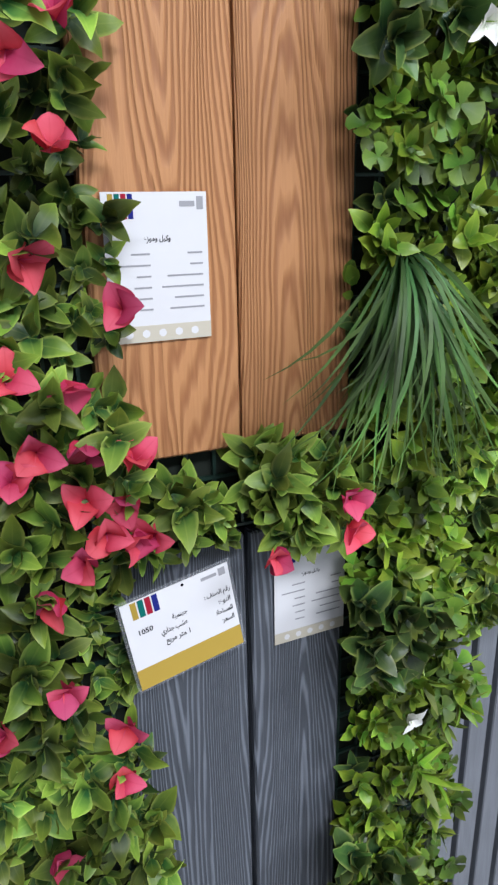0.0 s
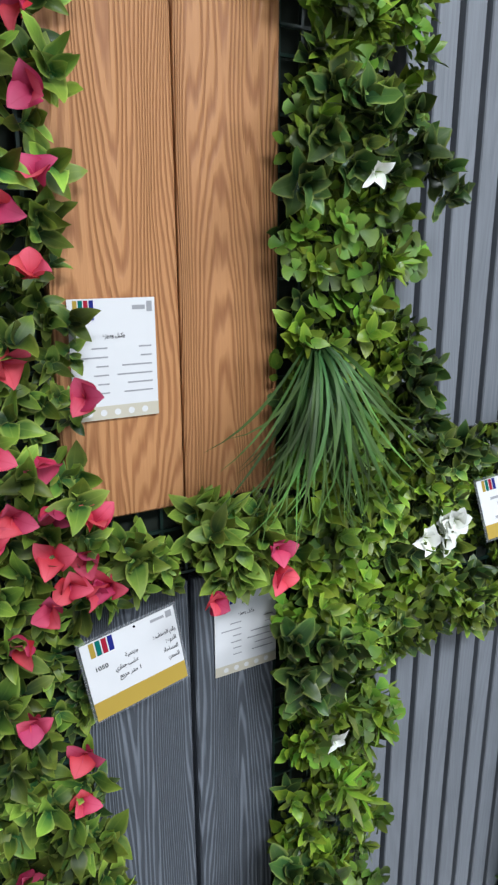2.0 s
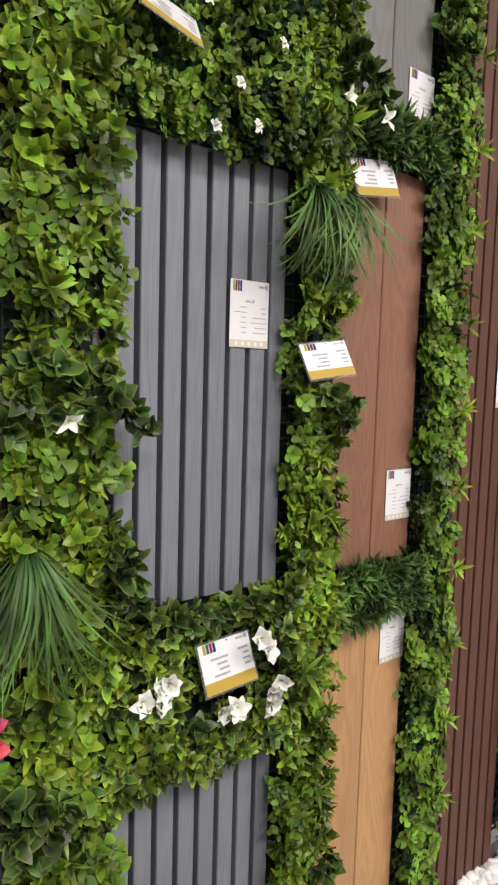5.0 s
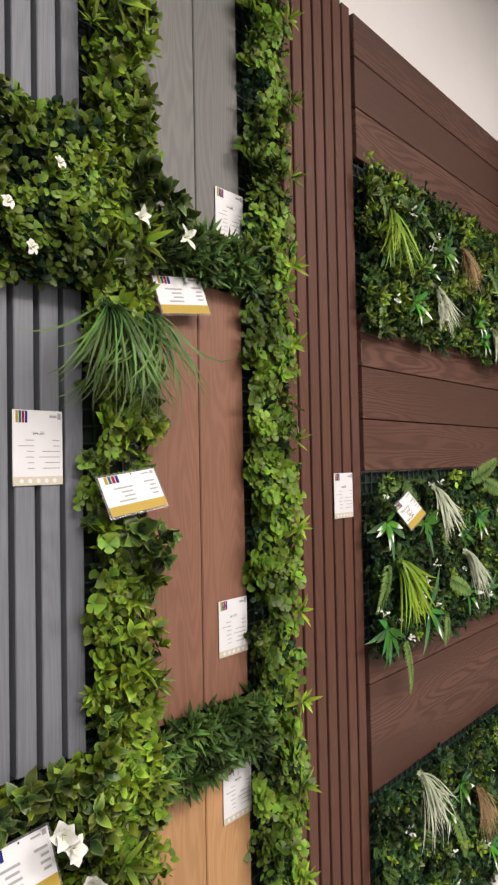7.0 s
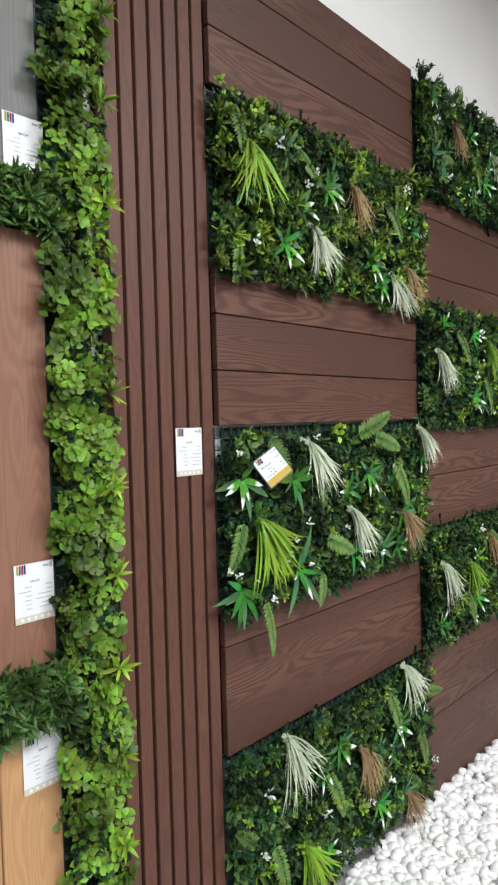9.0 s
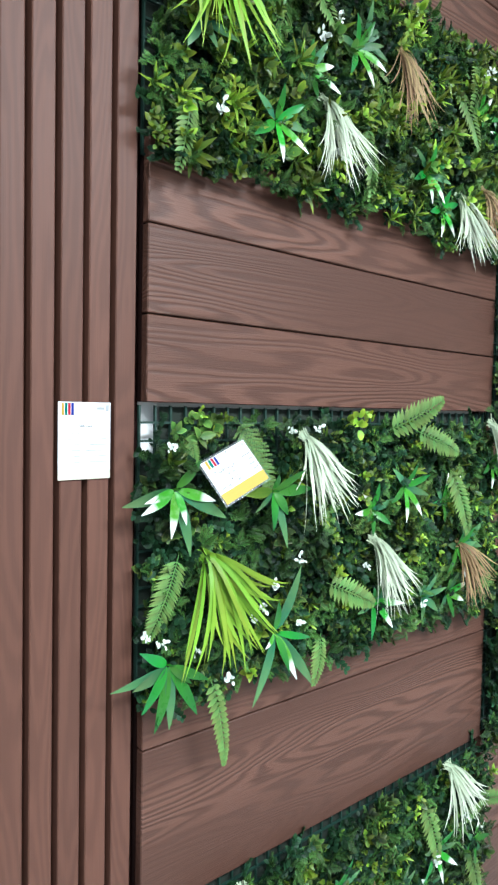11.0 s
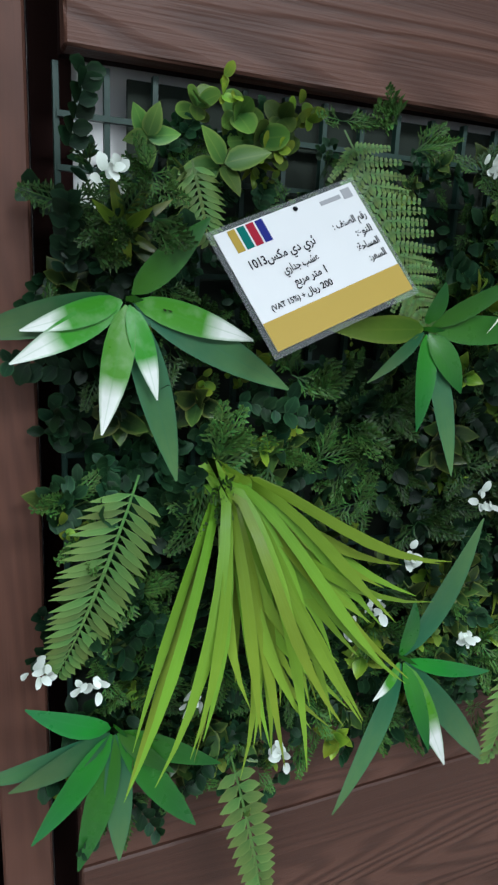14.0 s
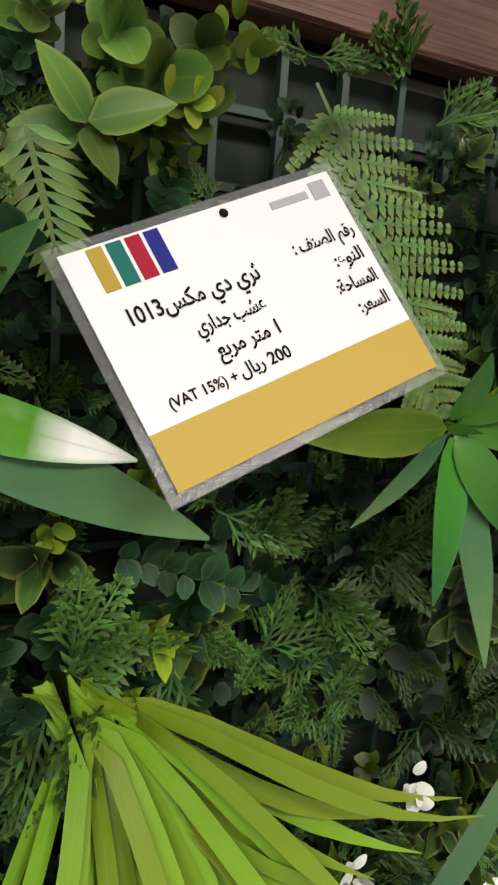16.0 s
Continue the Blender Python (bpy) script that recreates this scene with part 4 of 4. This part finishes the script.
for i, (th, x, z, L, W, az, tilt, pairs, teeth) in enumerate(FERNS):
    laid(th, "fern_frond", turned(fern_frond(L, pairs, W, 20 + i, teeth, 0.5), radians(az), tilt), L_FERN, x, z, 0.06 if th is J1 else 0.045, label="pale green fern frond")
laid(J1, "fern_frond", turned(fern_frond(0.185, 17, 0.078, 77, True, 0.3), radians(299), 1.32), L_FERN, 2.505, 1.622, 0.02, label="toothed green fern frond behind the card")
laid(J1, "fern_frond", turned(fern_frond(0.06, 12, 0.045, 78, False, 0.3), radians(285), 1.45), L_FERN, 2.383, 1.588, 0.025, label="toothed pale fern frond")


def big_euc(seed):
    return rosette(lambda r: blade(r.uniform(0.028, 0.036), r.uniform(0.022, 0.027), rounded, r.uniform(-0.3, 0.4), 0.22, 9), 7, 0.5, 1.4, 0.02, 0.35, seed=seed)


def pointed(seed):
    return rosette(lambda r: blade(r.uniform(0.036, 0.046), r.uniform(0.02, 0.025), ovate, r.uniform(0, 0.5), 0.25, 7), 5, 0.9, 1.4, 0.01, 0.3, seed=seed)


L_ROUND = leaf_mat("round_green_leaf", (0.045, 0.105, 0.022), (0.090, 0.165, 0.026), (0.19, 0.25, 0.055), 0.36)
rosettes(J1, "round_leaf_sprig", big_euc, L_ROUND, [(2.432, 1.608, 0.72), (2.450, 1.598, 0.6), (2.418, 1.622, 0.65), (2.388, 1.622, 0.6), (2.455, 1.622, 0.6), (3.12, 1.32, 0.8), (2.86, 1.52, 0.8)], 0.012, "round green eucalyptus sprig")
rosettes(J1, "lime_sprig", lambda k: box_sprig(k, 7), L_LIME, [(2.441, 1.603, 0.7), (2.462, 1.630, 0.8), (2.405, 1.632, 0.6), (2.395, 1.430, 0.55), (2.470, 1.393, 0.5), (2.60, 1.115, 1.2), (2.84, 1.62, 1.6), (2.87, 1.63, 1.5), (2.79, 1.29, 1.0)], 0.025, "yellow-green leaf sprig")
rosettes(J1, "cypress_sprig", cypress_sprig, L_CYP, [(2.392, 1.365, 1.1), (2.42, 1.362, 1.1), (2.40, 1.38, 1.0), (2.445, 1.372, 0.9), (2.48, 1.42, 1.0), (2.51, 1.40, 1.0), (2.46, 1.44, 0.9), (2.350, 1.548, 0.9), (2.34, 1.53, 0.8), (2.488, 1.622, 0.6), (2.535, 1.625, 0.9), (2.552, 1.608, 0.8), (2.33, 1.545, 0.8), (2.31, 1.52, 0.8)], 0.045, "feathery green cypress sprig")
rosettes(J1, "pointed_leaf_sprig", pointed, L_ROUND, [(2.406, 1.586, 0.78), (2.352, 1.600, 0.6)], 0.02, "pointed green leaf sprig")
L_SILVER = leaf_mat("silver_white_leaf", (0.55, 0.60, 0.52), (0.72, 0.76, 0.70), (0.7, 0.74, 0.68), 0.5, 0.25, 0.01)
WHITE_SPRIGS = [(2.317, 1.572), (2.616, 1.606), (2.654, 1.323), (2.582, 1.276), (2.655, 1.186), (2.544, 1.238), (2.465, 1.109), (2.377, 1.183), (2.302, 1.218), (2.265, 1.235), (2.524, 1.218), (2.70, 1.60), (3.1, 1.15), (2.87, 1.28)]
rosettes(J1, "white_leaf_sprig", lambda k: box_sprig(k, 6), L_SILVER, [(x, z, 0.62) for x, z in WHITE_SPRIGS], 0.055, "small white-leaved sprig")
for th in (J0, J1, J2, K0, K1, K2):
    r = np.random.default_rng(int(th.location.x * 10 + th.location.z * 100))
    for q in range(12):
        x, z = th.location.x + r.uniform(0.42 if th is J1 else 0.05, 1.15), th.location.z + r.uniform(0.06, 0.46)
        laid(th, "fern_frond", turned(fern_frond(r.uniform(0.1, 0.17), 15, 0.065, 200 + q, False, 0.5), r.uniform(0, 6.28), r.uniform(1.1, 1.4)), L_FERN, x, z, 0.034, label="pale green fern frond")
        if q > 6:
            continue
        x, z = th.location.x + r.uniform(0.42 if th is J1 else 0.05, 1.15), th.location.z + r.uniform(0.06, 0.46)
        lily(th, x, z, 0.035, [(a + 40 * q, L * r.uniform(0.7, 1.1), W, B if q % 2 else m, t) for a, L, W, m, t in RING], q)
    if th is J1:
        continue
    rosettes(th, "white_leaf_sprig", box_sprig, L_SILVER, [(th.location.x + r.uniform(0.05, 1.2), th.location.z + r.uniform(0.04, 0.46), 0.9) for _ in range(9)], 0.055, "small white-leaved sprig")
    rosettes(th, "lime_sprig", box_sprig, L_LIME, [(th.location.x + r.uniform(0.05, 1.2), th.location.z + r.uniform(0.04, 0.48), 1.3) for _ in range(14 if th is J0 else 6)], 0.06, "yellow-green leaf sprig")
    rosettes(th, "round_leaf_sprig", big_euc, L_ROUND, [(th.location.x + r.uniform(0.05, 1.2), th.location.z + r.uniform(0.04, 0.46), 0.8) for _ in range(10)], 0.05, "round green eucalyptus sprig")


# ---- price cards ----
PAPER = plain_mat("white_card", (0.63, 0.63, 0.63), 0.4, 30, 0.03, Specular_IOR_Level=0.3)
INK = plain_mat("black_ink", (0.006, 0.006, 0.008), 0.7, Specular_IOR_Level=0.05)
GREY_INK = plain_mat("grey_ink", (0.30, 0.30, 0.31), 0.5)
GOLD = plain_mat("gold_band", (0.40, 0.275, 0.045), 0.5, 30, 0.05, Specular_IOR_Level=0.2)
SAND = plain_mat("sand_band", (0.50, 0.46, 0.36), 0.4, 30, 0.05)
INKS = [plain_mat(n, c, 0.6, Specular_IOR_Level=0.1) for n, c in (("ochre_ink", (0.36, 0.25, 0.04)), ("teal_ink", (0.006, 0.12, 0.10)), ("red_ink", (0.30, 0.012, 0.03)), ("blue_ink", (0.015, 0.02, 0.17)))]


def film_mat():
    m = Nodes("clear_laminate")
    m.out((0.55, 0.57, 0.58), 0.12)
    tr = m.n("BsdfTransparent")
    mx = m.n("MixShader", Fac=0.09)
    m.t.links.new(tr.outputs[0], mx.inputs[1])
    m.t.links.new(m.bsdf.outputs[0], mx.inputs[2])
    m.t.links.new(mx.outputs[0], m.t.nodes["Material Output"].inputs[0])
    return m.mat


FILM = film_mat()
# isolated form and number of forms of each letter
FORMS = {"ا": (0xFE8D, 2), "ب": (0xFE8F, 4), "ة": (0xFE93, 2), "ت": (0xFE95, 4), "ث": (0xFE99, 4), "ج": (0xFE9D, 4), "ح": (0xFEA1, 4), "د": (0xFEA9, 2), "ر": (0xFEAD, 2), "ز": (0xFEAF, 2),
         "س": (0xFEB1, 4), "ش": (0xFEB5, 4), "ص": (0xFEB9, 4), "ع": (0xFEC9, 4), "ف": (0xFED1, 4), "ق": (0xFED5, 4), "ك": (0xFED9, 4), "ل": (0xFEDD, 4), "م": (0xFEE1, 4), "ن": (0xFEE5, 4),
         "ه": (0xFEE9, 4), "و": (0xFEED, 2), "ي": (0xFEF1, 4)}


def shaped(s):
    """Joined letter forms in the order in which they stand from left to right."""
    out = []
    for i, c in enumerate(s):
        if c not in FORMS:
            out.append(c)
            continue
        code, n = FORMS[c]
        before = i > 0 and s[i - 1] in FORMS and FORMS[s[i - 1]][1] == 4
        after = n == 4 and i + 1 < len(s) and s[i + 1] in FORMS
        out.append(chr(code + (3 if before and after else 2 if after else 1 if before else 0)))
    return "".join(reversed(out))


def writing(parent, s, x, y, size, align='CENTER', mat=INK, z=0.0012, width=None):
    cu = bpy.data.curves.new("writing", 'FONT')
    cu.body, cu.size, cu.align_x, cu.align_y, cu.resolution_u = s, size, align, 'CENTER', 3
    cu.offset = size * 0.02
    tmp = new("writing", cu)
    me = bpy.data.meshes.new_from_object(tmp.evaluated_get(bpy.context.evaluated_depsgraph_get()))
    bpy.data.objects.remove(tmp)
    me.materials.clear()
    me.materials.append(mat)
    ob = new("writing", me)
    ob.parent = parent
    k = 1.0
    if width and me.vertices:
        xs = [v.co.x for v in me.vertices]
        k = width / max(1e-6, max(xs) - min(xs))
    ob.matrix_local = Matrix.Translation((x, y, z)) @ Matrix.Diagonal((k, 1, 1, 1))
    return ob


def plate(name, parent, x0, y0, x1, y1, z, mat, thick=0.0003, label=""):
    return part(name, box_bm(x1 - x0, y1 - y0, thick), mat, parent, label, pose(x0, y0, z))


def disc(name, parent, x, y, r, z, mat):
    bm = bmesh.new()
    bmesh.ops.create_circle(bm, cap_ends=True, radius=r, segments=14)
    return part(name, bm, mat, parent, "", pose(x, y, z))


def card(TL, TR, BL, label, style, words=None):
    TL, TR, BL = Vector(TL), Vector(TR), Vector(BL)
    X = (TR - TL).normalized()
    w = (TR - TL).length
    Y = TL - BL
    Y = (Y - Y.dot(X) * X)
    h = Y.length
    Y.normalize()
    Z = X.cross(Y)
    th = tagged(new("price_card"), label, "price card", "price cards")
    th.matrix_world = Matrix.Translation(TL) @ Matrix((X, Y, Z)).transposed().to_4x4()
    b = 0.0042 if style == "wide" else 0.0
    P = lambda u, v: (b + u * (w - 2 * b), -b - v * (h - 2 * b))
    x0, y0 = P(0, 1)
    x1, y1 = P(1, 0)
    plate("sheet", th, x0, y0, x1, y1, 0.0, PAPER, 0.0008)
    if b:
        part("film", box_bm(w, h, 0.0004, 0.00015), FILM, th, "clear plastic laminate with a wide rim", pose(0, -h, -0.0006))
    s0, s1, sv = (0.085, 0.34, 0.20) if style == "wide" else (0.06, 0.30, 0.17)
    for i, ink in enumerate(INKS):
        a = s0 + (s1 - s0) * i / 4
        p, q = P(a, sv), P(a + (s1 - s0) / 4 * 0.8, 0.012)
        plate("stripe", th, p[0], p[1], q[0], q[1], 0.0009, ink)
    p, q = P(0.90, 0.115), P(0.965, 0.03)
    plate("logo", th, p[0], p[1], q[0], q[1], 0.0009, GREY_INK)
    p, q = P(0.73, 0.095), P(0.88, 0.06)
    plate("logo", th, p[0], p[1], q[0], q[1], 0.0009, GREY_INK)
    if style == "wide":
        p, q = P(0.0, 1.0), P(1.0, 0.765)
        plate("gold_band", th, p[0], p[1], q[0], q[1], 0.0009, GOLD)
        disc("punch_hole", th, *P(0.56, 0.04), 0.0019, 0.0013, INK)
        if words:
            for s, u, v, size, wd in words:
                writing(th, s, *P(u, v), size * w, 'CENTER', INK, 0.0012, wd * w)
        else:
            for u, v, wd in ((0.84, 0.29, 0.2), (0.88, 0.40, 0.12), (0.87, 0.51, 0.15), (0.88, 0.62, 0.12), (0.36, 0.34, 0.34), (0.4, 0.45, 0.2), (0.42, 0.56, 0.2), (0.36, 0.67, 0.3)):
                p, q = P(u - wd / 2, v + 0.022), P(u + wd / 2, v - 0.022)
                plate("writing_bar", th, p[0], p[1], q[0], q[1], 0.0009, GREY_INK)
    else:
        p, q = P(0.0, 1.0), P(1.0, 0.885)
        plate("sand_band", th, p[0], p[1], q[0], q[1], 0.0009, SAND)
        for k in range(5):
            disc("emblem", th, *P(0.17 + 0.165 * k, 0.942), 0.0042, 0.0013, PAPER)
        writing(th, shaped("وكيل وموزع"), *P(0.5, 0.30), 0.007, 'CENTER', INK, 0.0012, 0.26 * w)
        for k, (a, c) in enumerate(((0.15, 0.18), (0.13, 0.32), (0.36, 0.14), (0.42, 0.17), (0.30, 0.13), (0.35, 0.13))):
            v = 0.40 + 0.075 * k
            for e0, e1 in ((0.94 - a, 0.94), (0.42 - c, 0.42)):
                p, q = P(e0, v + 0.006), P(e1, v - 0.006)
                plate("writing_bar", th, p[0], p[1], q[0], q[1], 0.0009, GREY_INK)
    return th


def upright(x0, x1, z1, z0, label):
    card((x0, -0.0025, z1), (x1, -0.0025, z1), (x0, -0.0025, z0), label, "tall")


upright(0.355, 0.4645, 1.362, 1.213, "white printed price card on the orange planks")
upright(0.539, 0.646, 0.931, 0.788, "white printed price card on the charcoal planks")
upright(1.1145, 1.218, 1.790, 1.650, "white printed price card on the blue-grey slats")
upright(1.651, 1.750, 2.364, 2.231, "white printed price card on the ash grey planks")
upright(1.638, 1.737, 1.355, 1.221, "white printed price card on the teak planks")
upright(1.643, 1.742, 0.963, 0.828, "white printed price card on the honey planks")
upright(2.128, 2.226, 1.650, 1.516, "white printed price card on the red-brown slats")
LABELS = [(shaped("رقم الصنف :"), 0.85, 0.29, 0.062, 0.235), (shaped("النوع:"), 0.905, 0.405, 0.062, 0.11), (shaped("المساحة:"), 0.885, 0.52, 0.062, 0.155), (shaped("السعر:"), 0.905, 0.63, 0.062, 0.115)]
COMMON = [(shaped("عشب جداري"), 0.41, 0.455, 0.066, 0.235), (shaped("مربع") + " " + shaped("متر") + " 1", 0.43, 0.57, 0.066, 0.215)]
card((2.3865, -0.046, 1.5390), (2.503, -0.039, 1.587), (2.426, -0.093, 1.459), "laminated price card with a gold band among lilies", "wide",
     LABELS + COMMON + [("1013" + shaped("ثري دي مكس"), 0.335, 0.325, 0.074, 0.43), (shaped("ريال") + " 200", 0.44, 0.682, 0.056, 0.175), ("(VAT 15%) +", 0.215, 0.69, 0.046, 0.22)])
card((0.322, -0.048, 0.936), (0.463, -0.038, 0.957), (0.337, -0.052, 0.813), "laminated price card with a gold band below pink flowers", "wide",
     LABELS + COMMON + [("1050", 0.16, 0.36, 0.062, 0.12), (shaped("جهنمية"), 0.48, 0.34, 0.062, 0.13)])
card((1.024, -0.033, 1.036), (1.163, -0.033, 1.044), (1.031, -0.070, 0.932), "laminated price card among white gardenia flowers", "wide")
card((1.252, -0.060, 1.663), (1.397, -0.061, 1.681), (1.270, -0.096, 1.582), "laminated price card on the clover column", "wide")
card((1.427, -0.020, 2.098), (1.579, -0.020, 2.121), (1.430, -0.042, 2.004), "laminated price card below the dark rosettes", "wide")
card((0.852, -0.060, 2.259), (0.982, -0.060, 2.225), (0.827, -0.120, 2.183), "laminated price card lying on the boxwood strip", "wide")

# ---- pebble bed ----
PEB = plain_mat("white_pebble", (0.74, 0.725, 0.70), 0.6, 30, 0.12, 0.1)


def pebble_mesh(seed):
    bm = bmesh.new()
    bmesh.ops.create_icosphere(bm, subdivisions=2, radius=0.5)
    r = np.random.default_rng(seed)
    o = Vector(r.uniform(0, 50, 3))
    for v in bm.verts:
        v.co *= 1.0 + 0.35 * noise.noise(v.co * 1.6 + o)
        v.co.z *= 0.68
        v.co.x *= 1.15
    V = np.array([v.co[:] for v in bm.verts])
    F = [tuple(v.index for v in f.verts) for f in bm.faces]
    bm.free()
    return V, F


bed = thing("pebble_bed", 1.0, -0.8, 0.0, "bed of rounded white pebbles along the wall foot", "pebbles", "", "")
STONES = [pebble_mesh(i) for i in range(8)]
r = np.random.default_rng(21)
shared, V, F, n, singles = {}, [], [], 0, 0
for i in range(8200):
    x, y = r.uniform(0.86, 5.3), -r.uniform(0.0, 1.5) if r.random() < 0.6 else -r.uniform(0.0, 0.4)
    s = r.uniform(0.03, 0.056)
    z = r.uniform(-0.072, -0.042) + 0.015 * math.exp(-abs(y) * 6)
    E = Euler((r.normal(0, 0.45), r.normal(0, 0.45), r.uniform(0, 6.28)))
    k = int(r.integers(8))
    if singles < 300 and 3.3 < x < 4.6 and y > -0.55 and z > -0.057:
        singles += 1
        if k in shared:
            ob = new("pebble", shared[k])
        else:
            ob = mesh_ob("pebble", STONES[k][0], STONES[k][1], PEB, None, "", None, True)
            shared[k] = ob.data
        ob.parent = bed
        ob.matrix_local = Matrix.LocRotScale((x - 1.0, y + 0.8, z), E, (s, s, s))
    else:
        pv = STONES[k][0] @ np.array(E.to_matrix()).T * s + np.array([x - 1.0, y + 0.8, z])
        V.append(pv)
        F += [tuple(a + n for a in f) for f in STONES[k][1]]
        n += len(pv)
ob = mesh_ob("pebble_gravel", np.concatenate(V), F, PEB, bed, "", None, True)
ob["kind"] = "stuff"
